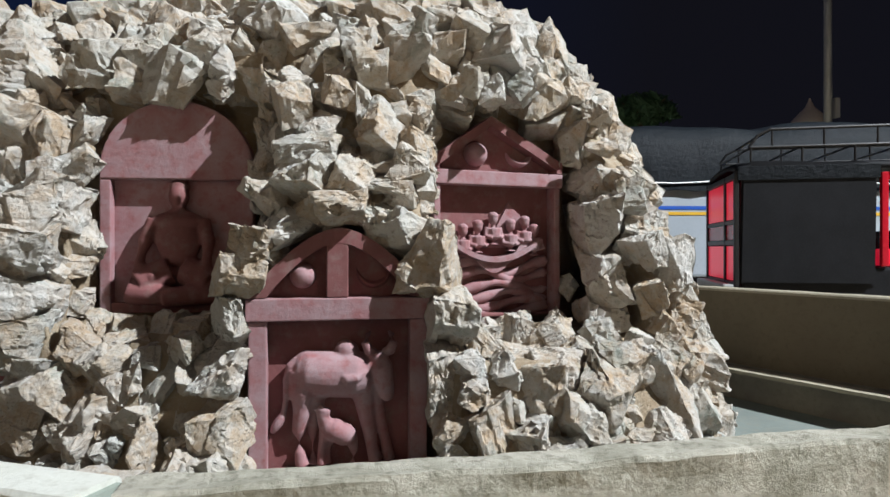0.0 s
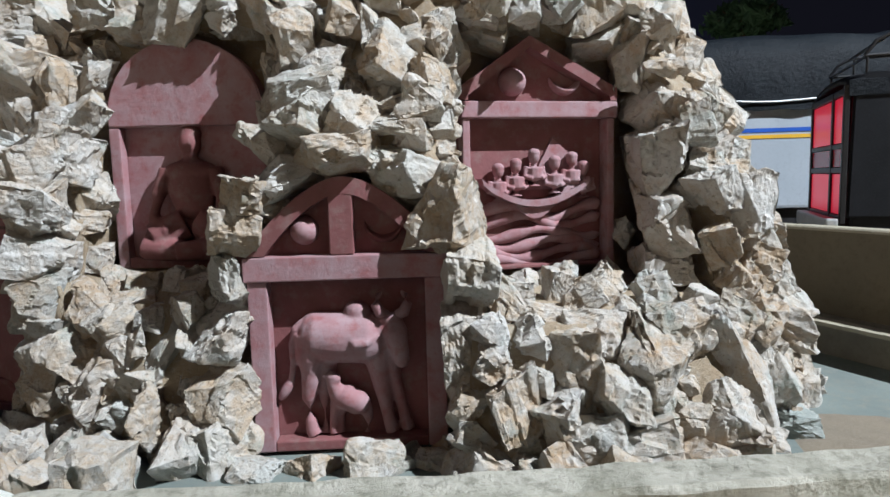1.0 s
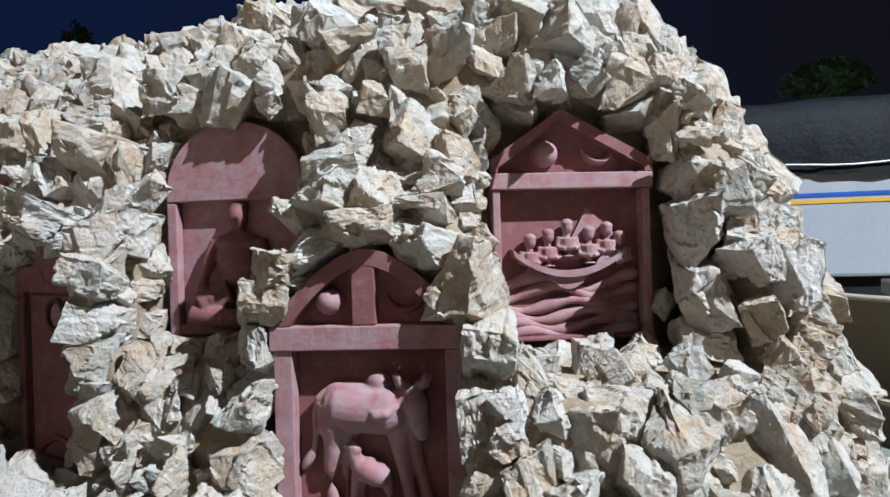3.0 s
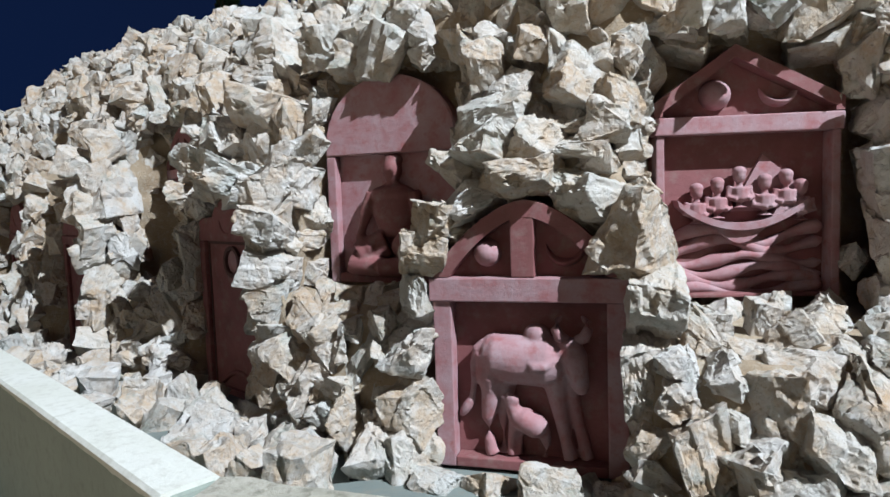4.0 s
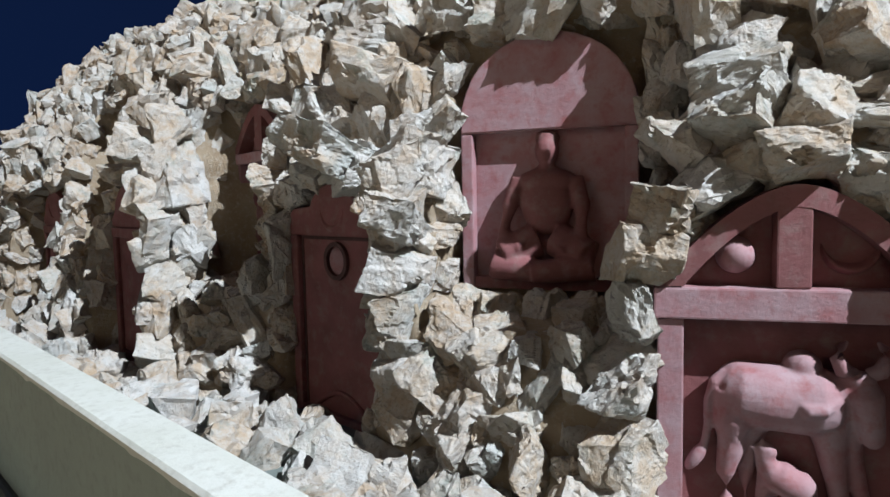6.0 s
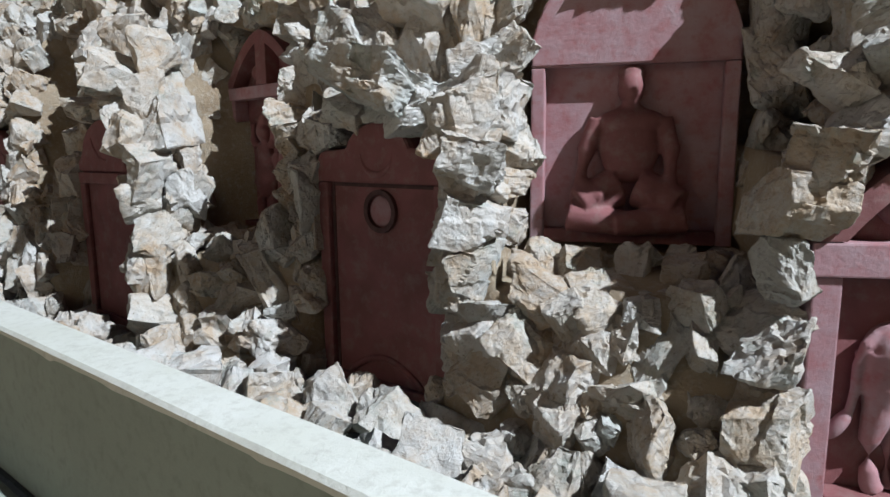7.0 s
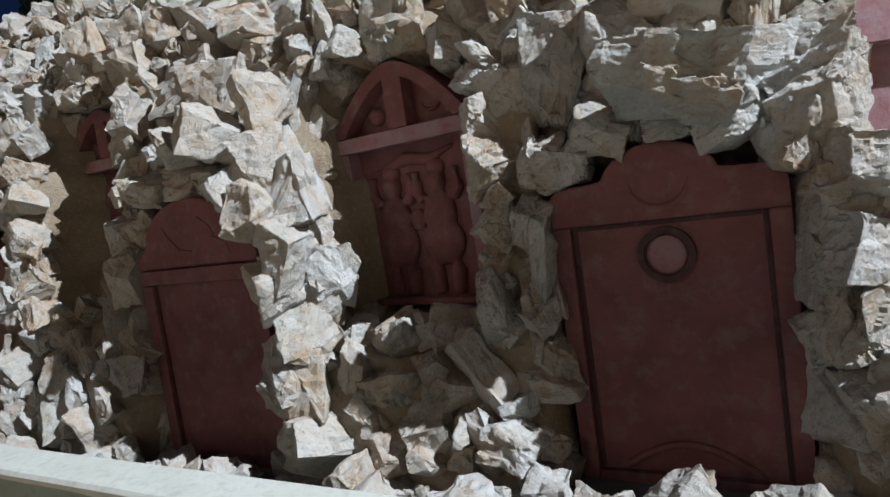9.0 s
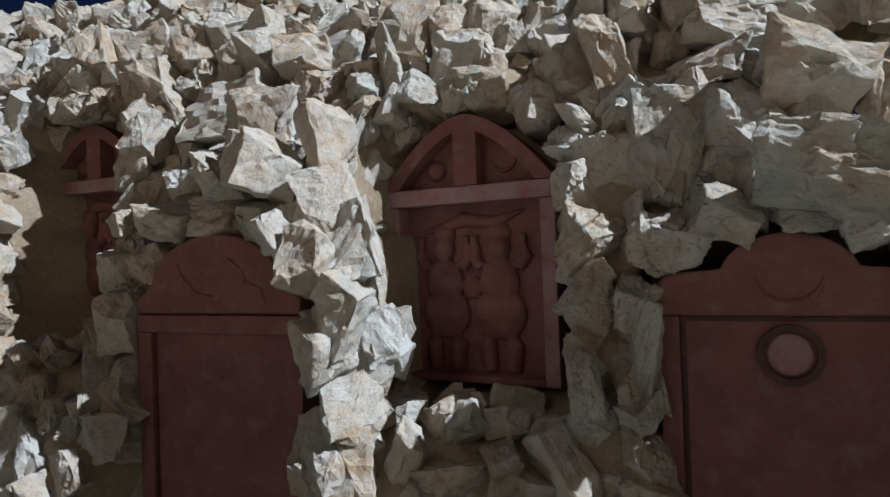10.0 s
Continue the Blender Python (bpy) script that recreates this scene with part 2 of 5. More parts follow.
def mound_point(u, a):
    """u runs round the plan from the back of the right end over the front to the left end; a rises from 0 at the foot to 1 at the crown."""
    legs = [(SPINE[k + 1] - SPINE[k]).length for k in range(3)]
    arc = math.pi * 1.8 * 0.62
    length = sum(legs)
    s = u * (arc * 2 + length)
    d0 = (SPINE[1] - SPINE[0]).normalized()
    d1 = (SPINE[3] - SPINE[2]).normalized()
    if s < arc:
        n0 = Vector((d0.y, -d0.x)) * -1
        n0 = n0 if n0.y < 0 else -n0
        ang = (1 - s / arc) * math.pi * 0.62
        out = Matrix.Rotation(ang, 2) @ n0
        c = SPINE[0]
    elif s < arc + length:
        s -= arc
        k = 0
        while k < 2 and s > legs[k]:
            s -= legs[k]
            k += 1
        d = (SPINE[k + 1] - SPINE[k]).normalized()
        c = SPINE[k] + d * s
        out = Vector((d.y, -d.x))
        out = out if out.y < 0 else -out
    else:
        ang = (s - arc - length) / arc * math.pi * 0.62
        n1 = Vector((d1.y, -d1.x))
        n1 = n1 if n1.y < 0 else -n1
        out = Matrix.Rotation(-ang, 2) @ n1
        c = SPINE[3]
    th = a * math.pi / 2
    r, z = radius_at(c.x) * math.cos(th) + 0.16 * max(0, 1 - a * 7), FLOOR_Z - 0.05 + rise_at(c.x) * math.sin(th)
    x, y = c.x + out.x * r, c.y + out.y * r
    k = lump(x, y, z)
    return carve(Vector((x + out.x * k * math.cos(th), y + out.y * k * math.cos(th), z + k * math.sin(th) * 0.8))), Vector((out.x * math.cos(th), out.y * math.cos(th), math.sin(th))).normalized()


def back_point(u, a):
    """The far side of the mound: u from its right end to its left end, a from the foot to the crown."""
    legs = [(SPINE[k + 1] - SPINE[k]).length for k in range(3)]
    bend = 2.4
    s = u * (sum(legs) + 2 * bend)
    turn = math.radians(76)
    if s < bend:
        d = (SPINE[1] - SPINE[0]).normalized()
        c, out = SPINE[0], Matrix.Rotation((1 - s / bend) * -turn, 2) @ Vector((-d.y, d.x) if d.x > 0 else (d.y, -d.x))
    elif s < bend + sum(legs):
        s -= bend
        k = 0
        while k < 2 and s > legs[k]:
            s -= legs[k]
            k += 1
        d = (SPINE[k + 1] - SPINE[k]).normalized()
        c, out = SPINE[k] + d * s, Vector((d.y, -d.x))
    else:
        d = (SPINE[3] - SPINE[2]).normalized()
        c, out = SPINE[3], Matrix.Rotation((s - bend - sum(legs)) / bend * turn, 2) @ Vector((d.y, -d.x))
    th = a * math.pi / 2
    r, z = radius_at(c.x) * math.cos(th), FLOOR_Z - 0.05 + rise_at(c.x) * math.sin(th)
    x, y = c.x + out.x * r, c.y + out.y * r
    k = lump(x, y, z)
    n = Vector((out.x * math.cos(th), out.y * math.cos(th), math.sin(th))).normalized()
    return Vector((x + out.x * k * math.cos(th), y + out.y * k * math.cos(th), z + k * math.sin(th) * 0.8)), n


def mound_core():
    bm = bmesh.new()
    nu, na = 330, 80
    rows = []
    for j in range(na + 1):
        row = []
        for i in range(nu + 1):
            p, n = mound_point(i / nu, j / na)
            k, q = in_niche(p, 0.06)
            if k:
                q.y = 0.24
                p = PLACE[k] @ q
            else:
                p = p + n * (0.005 + 0.045 * noise.noise(p * 4.5) + 0.03 * noise.noise(p * 11))
            row.append(bm.verts.new(p))
        rows.append(row)
    for a, b in zip(rows, rows[1:]):
        for i in range(nu):
            bm.faces.new((a[i], a[i + 1], b[i + 1], b[i]))
    # the far side, from one end round to the other
    nb, grid = 110, []
    for j in range(31):
        grid.append([bm.verts.new(back_point(i / nb, j / 30)[0]) for i in range(nb + 1)])
    for a, b in zip(grid, grid[1:]):
        for i in range(nb):
            bm.faces.new((a[i + 1], a[i], b[i], b[i + 1]))
    bmesh.ops.recalc_face_normals(bm, faces=bm.faces)
    return bm


mound = tagged(new("rock_mound"), "long mound of rough limestone blocks set in cement with red niches", "rock mound")
part("core", mound_core(), MORTAR, mound, "brown cement bedding between the blocks", smooth=True)


def rock_mesh(seed, limits):
    """An angular broken block, about 1 across, with stepped breaks and pitted faces."""
    rnd = random.Random(seed)
    bm = bmesh.new()
    if rnd.random() < 0.65:
        for x in (-0.5, 0.5):
            for y in (-0.5, 0.5):
                for z in (-0.5, 0.5):
                    bm.verts.new((x * rnd.uniform(0.62, 1.12), y * rnd.uniform(0.62, 1.12), z * rnd.uniform(0.62, 1.12)))
        bmesh.ops.convex_hull(bm, input=bm.verts)
        for k in range(rnd.randint(2, 4)):
            n = Vector((rnd.uniform(-1, 1), rnd.uniform(-1, 1), rnd.uniform(-1, 1))).normalized()
            bmesh.ops.bisect_plane(bm, geom=bm.verts[:] + bm.edges[:] + bm.faces[:], plane_co=n * rnd.uniform(0.36, 0.5), plane_no=n, clear_outer=True)
            kept = [v.co.copy() for v in bm.verts]
            bm.free()
            bm = bmesh.new()
            for c in kept:
                bm.verts.new(c)
            bmesh.ops.convex_hull(bm, input=bm.verts)
    else:
        slab = rnd.choice((0.6, 0.8, 1.0))
        for k in range(rnd.randint(12, 17)):
            v = Vector((rnd.uniform(-1, 1), rnd.uniform(-1, 1), rnd.uniform(-1, 1)))
            v /= max(abs(v.x), abs(v.y), abs(v.z)) ** 0.8
            bm.verts.new((v.x * 0.52, v.y * 0.52 * slab, v.z * 0.52))
        bmesh.ops.convex_hull(bm, input=bm.verts)
    for v in [v for v in bm.verts if not v.link_faces]:
        bm.verts.remove(v)
    bmesh.ops.dissolve_limit(bm, angle_limit=radians(16), verts=bm.verts, edges=bm.edges)
    bmesh.ops.bevel(bm, geom=list(bm.edges), offset=0.014, segments=1, affect="EDGES")
    for limit in limits:
        bmesh.ops.triangulate(bm, faces=bm.faces)
        bmesh.ops.subdivide_edges(bm, edges=[e for e in bm.edges if e.calc_length() > limit], cuts=1)
    bmesh.ops.triangulate(bm, faces=bm.faces)
    off = Vector((seed * 3.1, seed * 1.7, 0))
    bm.normal_update()
    tilt = Euler((seed * 1.3, seed * 0.7, seed * 2.1)).to_matrix()
    moves = []
    for v in bm.verts:
        q = tilt @ v.co
        step = noise.cell(Vector((q.x * 2.2, q.y * 2.2, q.z * 4.0)) + off)
        moves.append(v.co.normalized() * (0.07 * noise.noise(q * 2.4 + off) - 0.03 * abs(noise.noise(q * 4.2 + off)))
                     + v.normal * (0.045 * (step - 0.5) + 0.024 * noise.noise(q * 7.5 + off) + 0.015 * noise.noise(q * 17 + off)))
    for v, d in zip(bm.verts, moves):
        v.co += d
    bmesh.ops.recalc_face_normals(bm, faces=bm.faces)
    return mesh_of("rock", bm, ROCK)


ROCKS = [rock_mesh(k, (0.24, 0.16, 0.11)) for k in range(32)]
FINE_ROCKS = [rock_mesh(k, (0.22, 0.14, 0.09, 0.065)) for k in range(32)]
laid = []


def lay_rock(p, size, rnd, wild=True):
    if wild:
        q = Euler((rnd.uniform(0, 6.28), rnd.uniform(0, 6.28), rnd.uniform(0, 6.28)))
    else:
        q = Euler((rnd.uniform(-0.5, 0.5), rnd.uniform(-0.35, 0.35), rnd.uniform(-0.5, 0.5)))
    m = Matrix.Translation(p) @ q.to_matrix().to_4x4() @ Matrix.Diagonal((*size, 1))
    laid.append((m, rnd.choice(ROCKS), Vector(p), sum(size) / 3))


def inside(p):
    q = Vector((p.x, p.y))
    c = near_spine(q)
    d = (q - c).length / radius_at(c.x)
    return d * d + (max(0, p.z - 0.2) / rise_at(c.x)) ** 2


# the large blocks by zone: place, width and height
ARCH_ROCKS = [(-0.05, 3.04, 1.37, 0.21, 0.31), (-0.3, 2.92, 1.53, 0.32, 0.2), (-0.64, 2.99, 1.58, 0.31, 0.24), (-0.6, 3.01, 1.7, 0.36, 0.11), (-0.9, 2.99, 1.64, 0.29, 0.15),
              (0.06, 2.97, 1.02, 0.21, 0.21), (-1.05, 3, 0.9, 0.2, 0.33), (-1.05, 3.06, 1.24, 0.13, 0.23), (-0.14, 2.88, 1.43, 0.15, 0.16), (-0.42, 2.98, 1.66, 0.25, 0.11),
              (-0.82, 2.97, 1.53, 0.2, 0.11)]
MIDDLE_ROCKS = [(-0.66, 3.24, 1.84, 0.34, 0.21), (-0.79, 3.35, 2.13, 0.19, 0.22), (-0.35, 3.24, 1.96, 0.21, 0.26), (-0.33, 3.16, 1.76, 0.25, 0.1), (-0.32, 3.14, 1.68, 0.27, 0.1),
                (-0.54, 3.37, 2.18, 0.19, 0.16), (-0.38, 3.41, 2.31, 0.19, 0.19), (-0.09, 3.34, 2.23, 0.18, 0.16), (0.14, 3.41, 2.31, 0.24, 0.21), (-0.03, 3.22, 1.95, 0.15, 0.13),
                (-0.17, 3.15, 1.77, 0.2, 0.17), (-0.18, 3.08, 1.57, 0.17, 0.12), (-0.06, 3.13, 1.72, 0.12, 0.15), (-0.94, 3.29, 1.99, 0.11, 0.19), (-0.79, 3.22, 1.79, 0.16, 0.16),
                (-1.0, 3.38, 1.95, 0.2, 0.4)]
EAST_ROCKS = [(0.76, 3.44, 1.78, 0.21, 0.28), (1.08, 3.73, 1.75, 0.22, 0.22), (1.16, 3.71, 1.51, 0.39, 0.28), (1.05, 3.48, 1.22, 0.23, 0.29), (1.31, 3.83, 1.25, 0.2, 0.34),
              (1.05, 3.42, 0.99, 0.38, 0.2), (1.46, 4.01, 0.97, 0.21, 0.42), (1.14, 3.44, 0.57, 0.34, 0.57), (1.43, 3.87, 0.64, 0.2, 0.17), 
              (0.79, 3.55, 1.98, 0.16, 0.11), (0.71, 3.69, 2.31, 0.28, 0.25)]
LEDGE_ROCKS = [(0.35, 3.2, 0.82, 0.24, 0.16), (0.55, 3.14, 0.78, 0.24, 0.2), (0.62, 3.02, 0.58, 0.22, 0.26), (0.40, 2.98, 0.46, 0.24, 0.26), (0.58, 2.97, 0.36, 0.24, 0.24), (0.76, 3.08, 0.66, 0.22, 0.24),
               (0.8, 3.18, 0.84, 0.2, 0.16), (0.32, 2.95, 0.30, 0.22, 0.24), (0.15, 3.1, 0.84, 0.2, 0.14), (0.46, 3.02, 0.62, 0.16, 0.2),
               (0.46, 3.05, 0.68, 0.24, 0.3), (0.26, 3.02, 0.78, 0.2, 0.18), (0.22, 2.96, 0.52, 0.2, 0.3), (0.67, 3.09, 0.34, 0.47, 0.21), (0.69, 3.15, 0.88, 0.14, 0.17), (0.01, 2.92, 0.47, 0.19, 0.37),
               (0.3, 3, 0.92, 0.28, 0.14), (0.57, 3.09, 0.89, 0.28, 0.14), (-0.47, 2.93, 0.26, 0.27, 0.17)]
WEST_ROCKS = [(-1.55, 3.12, 0.8, 0.24, 0.2), (-1.3, 3.1, 0.84, 0.22, 0.16), (-1.45, 3.04, 0.5, 0.24, 0.26), (-1.75, 3.12, 0.42, 0.24, 0.24), (-1.2, 3.02, 0.5, 0.2, 0.24), (-1.6, 3.08, 0.3, 0.24, 0.22),
              (-2.13, 3.37, 1.59, 0.33, 0.24), (-2.08, 3.13, 1.36, 0.26, 0.22), (-1.78, 3.18, 1.22, 0.2, 0.28), (-1.81, 3.12, 0.86, 0.39, 0.14), (-2.04, 3.15, 0.64, 0.26, 0.23),
              (-1.67, 3.05, 0.55, 0.3, 0.33), (-1.34, 2.99, 0.69, 0.18, 0.34), (-1.04, 2.96, 0.51, 0.23, 0.3), (-1.37, 2.97, 0.3, 0.16, 0.31), (-1.91, 3.1, 0.2, 0.42, 0.28),
              (-1.07, 2.95, 0.22, 0.18, 0.18), (-1.89, 3.51, 2.09, 0.18, 0.25), (-2.45, 3.61, 2.06, 0.39, 0.26), (-2.04, 3.76, 2.46, 0.3, 0.33), (-1.52, 3.59, 2.36, 0.37, 0.31),
              (-2.68, 3.91, 2.54, 0.35, 0.32), (-1.05, 3.45, 2.3, 0.32, 0.17)]
PIER_ROCKS = [(-4.83, 4.17, 2.23, 0.42, 0.33), (-4.55, 3.91, 1.7, 0.43, 0.2), (-4.26, 3.93, 1.94, 0.15, 0.3), (-4.12, 3.72, 1.1, 0.28, 0.44), (-4.14, 3.75, 1.44, 0.19, 0.28),
              (-5.02, 4.07, 1.87, 0.16, 0.19), (-5.3, 4.22, 2.13, 0.2, 0.23), (-4.87, 4.06, 1.94, 0.16, 0.16), (-2.94, 3.64, 1.88, 0.24, 0.43), (-2.66, 3.79, 2.35, 0.34, 0.18),
              (-2.45, 3.69, 2.21, 0.17, 0.17), (-3.02, 3.54, 1.53, 0.17, 0.17), (-2.7, 3.52, 1.7, 0.12, 0.26), (-2.4, 3.45, 1.66, 0.19, 0.17), (-2.23, 3.55, 2.01, 0.14, 0.3),
              (-3.1, 3.85, 2.3, 0.16, 0.31), (-2.73, 3.73, 2.19, 0.27, 0.13)]
FOOT_ROCKS = [(-3.08, 3.48, 1.17, 0.12, 0.32), (-3.29, 3.49, 1.03, 0.12, 0.22), (-3.79, 3.56, 0.67, 0.3, 0.13), (-4.13, 3.62, 0.65, 0.27, 0.16), (-4.25, 3.66, 0.79, 0.2, 0.14),
              (-5.64, 3.93, 0.65, 0.31, 0.31), (-5.36, 3.88, 0.74, 0.2, 0.23), (-5.38, 3.93, 1.06, 0.1, 0.39), (-5.83, 4.63, 2.69, 0.26, 0.3), (-5.24, 4.49, 2.64, 0.34, 0.28),
              (-4.47, 4.22, 2.48, 0.28, 0.2), (-4.02, 4.09, 2.41, 0.16, 0.29), (-4.12, 3.8, 1.3, 0.22, 0.46), (-4.2, 3.7, 1.55, 0.28, 0.32), (-4.22, 3.82, 1.82, 0.34, 0.3),
              (-4.22, 3.52, 0.75, 0.32, 0.32), (-2.55, 3.2, 1.7, 0.4, 0.2)]


# blocks that turn their broad side to the floodlight
TURNED_ROCKS = [(-4.70, 3.70, 1.86, 0.26, 0.22), (-4.48, 3.61, 1.86, 0.28, 0.24), (-4.24, 3.60, 1.74, 0.24, 0.24), (-4.55, 3.75, 2.1, 0.28, 0.24), (-4.25, 3.70, 2.0, 0.26, 0.26), (-4.28, 3.50, 1.52, 0.26, 0.26),
                (-4.16, 3.52, 1.32, 0.26, 0.26), (-4.24, 3.50, 1.12, 0.24, 0.24), (-4.14, 3.52, 0.94, 0.26, 0.26), (-4.22, 3.50, 0.76, 0.26, 0.22), (-4.40, 3.58, 1.62, 0.22, 0.2), (-4.02, 3.62, 1.14, 0.22, 0.3),
                (-2.10, 3.18, 1.34, 0.26, 0.22), (-2.08, 3.14, 1.12, 0.28, 0.22), (-2.06, 3.12, 0.92, 0.26, 0.22), (-1.98, 3.10, 0.72, 0.3, 0.24), (-2.12, 3.2, 1.55, 0.26, 0.24)]


# blocks that overhang the cow tablet and stand beside it, in the tablet's own space: place, width, depth and height
COW_HOOD = [(-0.47, 0.06, 0.97, 0.20, 0.30, 0.22), (-0.38, 0.08, 1.09, 0.24, 0.34, 0.20), (-0.25, 0.09, 1.20, 0.24, 0.38, 0.18), (-0.10, 0.09, 1.27, 0.24, 0.40, 0.17), (0.05, 0.09, 1.29, 0.24, 0.40, 0.17),
            (0.19, 0.09, 1.24, 0.22, 0.40, 0.18), (0.31, 0.09, 1.16, 0.22, 0.40, 0.20), (0.47, 0.05, 1.03, 0.26, 0.36, 0.32), (0.53, 0.0, 0.77, 0.21, 0.40, 0.26), (0.52, 0.0, 0.53, 0.18, 0.40, 0.28),
            (0.53, 0.0, 0.30, 0.19, 0.4, 0.26), (0.55, -0.02, 0.10, 0.2, 0.36, 0.24), (-0.50, 0.0, 0.74, 0.16, 0.24, 0.22), (-0.51, 0.0, 0.52, 0.17, 0.26, 0.24), (-0.53, -0.02, 0.28, 0.2, 0.28, 0.26), (-0.55, -0.05, 0.06, 0.22, 0.28, 0.24),
            (0.12, -0.17, 0.0, 0.28, 0.2, 0.2), (-0.16, -0.16, -0.03, 0.2, 0.18, 0.14), (-0.38, -0.16, -0.02, 0.2, 0.18, 0.16), (0.36, -0.16, -0.03, 0.2, 0.18, 0.14),
            (-0.14, 0.10, 1.42, 0.24, 0.34, 0.18), (0.08, 0.12, 1.44, 0.2, 0.34, 0.2), (-0.36, 0.12, 1.34, 0.2, 0.3, 0.2), (0.28, 0.1, 1.38, 0.2, 0.3, 0.2)]
# blocks beside the boat niche that shade its edge
BOAT_SIDE = [(0.56, 0.06, 1.10, 0.24, 0.36, 0.28), (0.57, -0.12, 0.84, 0.26, 0.46, 0.3), (0.58, -0.18, 0.56, 0.26, 0.5, 0.32), (0.58, -0.22, 0.26, 0.28, 0.5, 0.32), (0.59, -0.2, 0.02, 0.28, 0.4, 0.26),
             (0.36, 0.12, 1.22, 0.28, 0.3, 0.2), (0.14, 0.12, 1.33, 0.26, 0.3, 0.18), (-0.08, 0.12, 1.37, 0.26, 0.3, 0.18), (-0.30, 0.12, 1.28, 0.28, 0.3, 0.2), (-0.46, 0.10, 1.12, 0.18, 0.3, 0.22)]
# and those that shade the seated figure
SEAT_SIDE = [(0.54, 0.06, 1.42, 0.24, 0.36, 0.28), (0.60, 0.08, 1.66, 0.24, 0.36, 0.26), (0.54, 0.06, 1.17, 0.2, 0.36, 0.26), (0.55, 0.05, 0.92, 0.2, 0.36, 0.28), (0.56, 0.05, 0.66, 0.2, 0.36, 0.28), (0.56, 0.04, 0.40, 0.2, 0.36, 0.28),
             (0.56, 0.04, 0.14, 0.2, 0.36, 0.26), (0.26, 0.14, 1.33, 0.26, 0.3, 0.18), (0.0, 0.14, 1.36, 0.26, 0.3, 0.18), (-0.25, 0.14, 1.31, 0.26, 0.3, 0.18)]
# blocks that close round the heads of the ring, arch and pair tablets
RING_EDGE = [(-0.36, 0.06, 1.26, 0.22, 0.26, 0.18), (-0.17, 0.06, 1.38, 0.22, 0.26, 0.16), (0.06, 0.06, 1.42, 0.24, 0.26, 0.18), (0.27, 0.05, 1.35, 0.22, 0.28, 0.18), (0.42, 0.02, 1.23, 0.2, 0.3, 0.2),
             (0.50, 0.02, 1.02, 0.18, 0.3, 0.24), (0.50, 0.02, 0.80, 0.18, 0.3, 0.24), (0.50, 0.0, 0.58, 0.18, 0.3, 0.24), (0.51, 0.0, 0.34, 0.2, 0.3, 0.26), (0.52, 0.0, 0.1, 0.2, 0.3, 0.24),
             (-0.50, 0.06, 1.06, 0.18, 0.26, 0.24), (-0.50, 0.06, 0.80, 0.18, 0.26, 0.26), (-0.50, 0.04, 0.52, 0.18, 0.26, 0.28), (-0.51, 0.04, 0.24, 0.18, 0.26, 0.26)]
ARCH_EDGE = [(-0.42, 0.06, 1.26, 0.2, 0.26, 0.2), (-0.24, 0.06, 1.42, 0.22, 0.26, 0.16), (0.0, 0.06, 1.46, 0.24, 0.26, 0.16), (0.24, 0.05, 1.42, 0.22, 0.26, 0.18), (0.42, 0.03, 1.27, 0.2, 0.28, 0.2),
             (-0.54, 0.06, 1.0, 0.18, 0.26, 0.26), (-0.54, 0.06, 0.72, 0.18, 0.26, 0.26), (-0.54, 0.05, 0.45, 0.18, 0.26, 0.26), (-0.54, 0.04, 0.18, 0.2, 0.26, 0.24)]
PAIR_EDGE = [(-0.34, 0.08, 1.18, 0.22, 0.26, 0.18), (-0.14, 0.08, 1.28, 0.22, 0.26, 0.16), (0.10, 0.08, 1.28, 0.22, 0.26, 0.16), (0.34, 0.08, 1.18, 0.22, 0.26, 0.18)]


def clears_cow(p):
    """Whether the place is taken by the blocks round the cow tablet."""
    q = BACK["cow"] @ p
    return abs(q.x) < 0.66 and -0.4 < q.y < 0.3 and -0.1 < q.z < 1.36


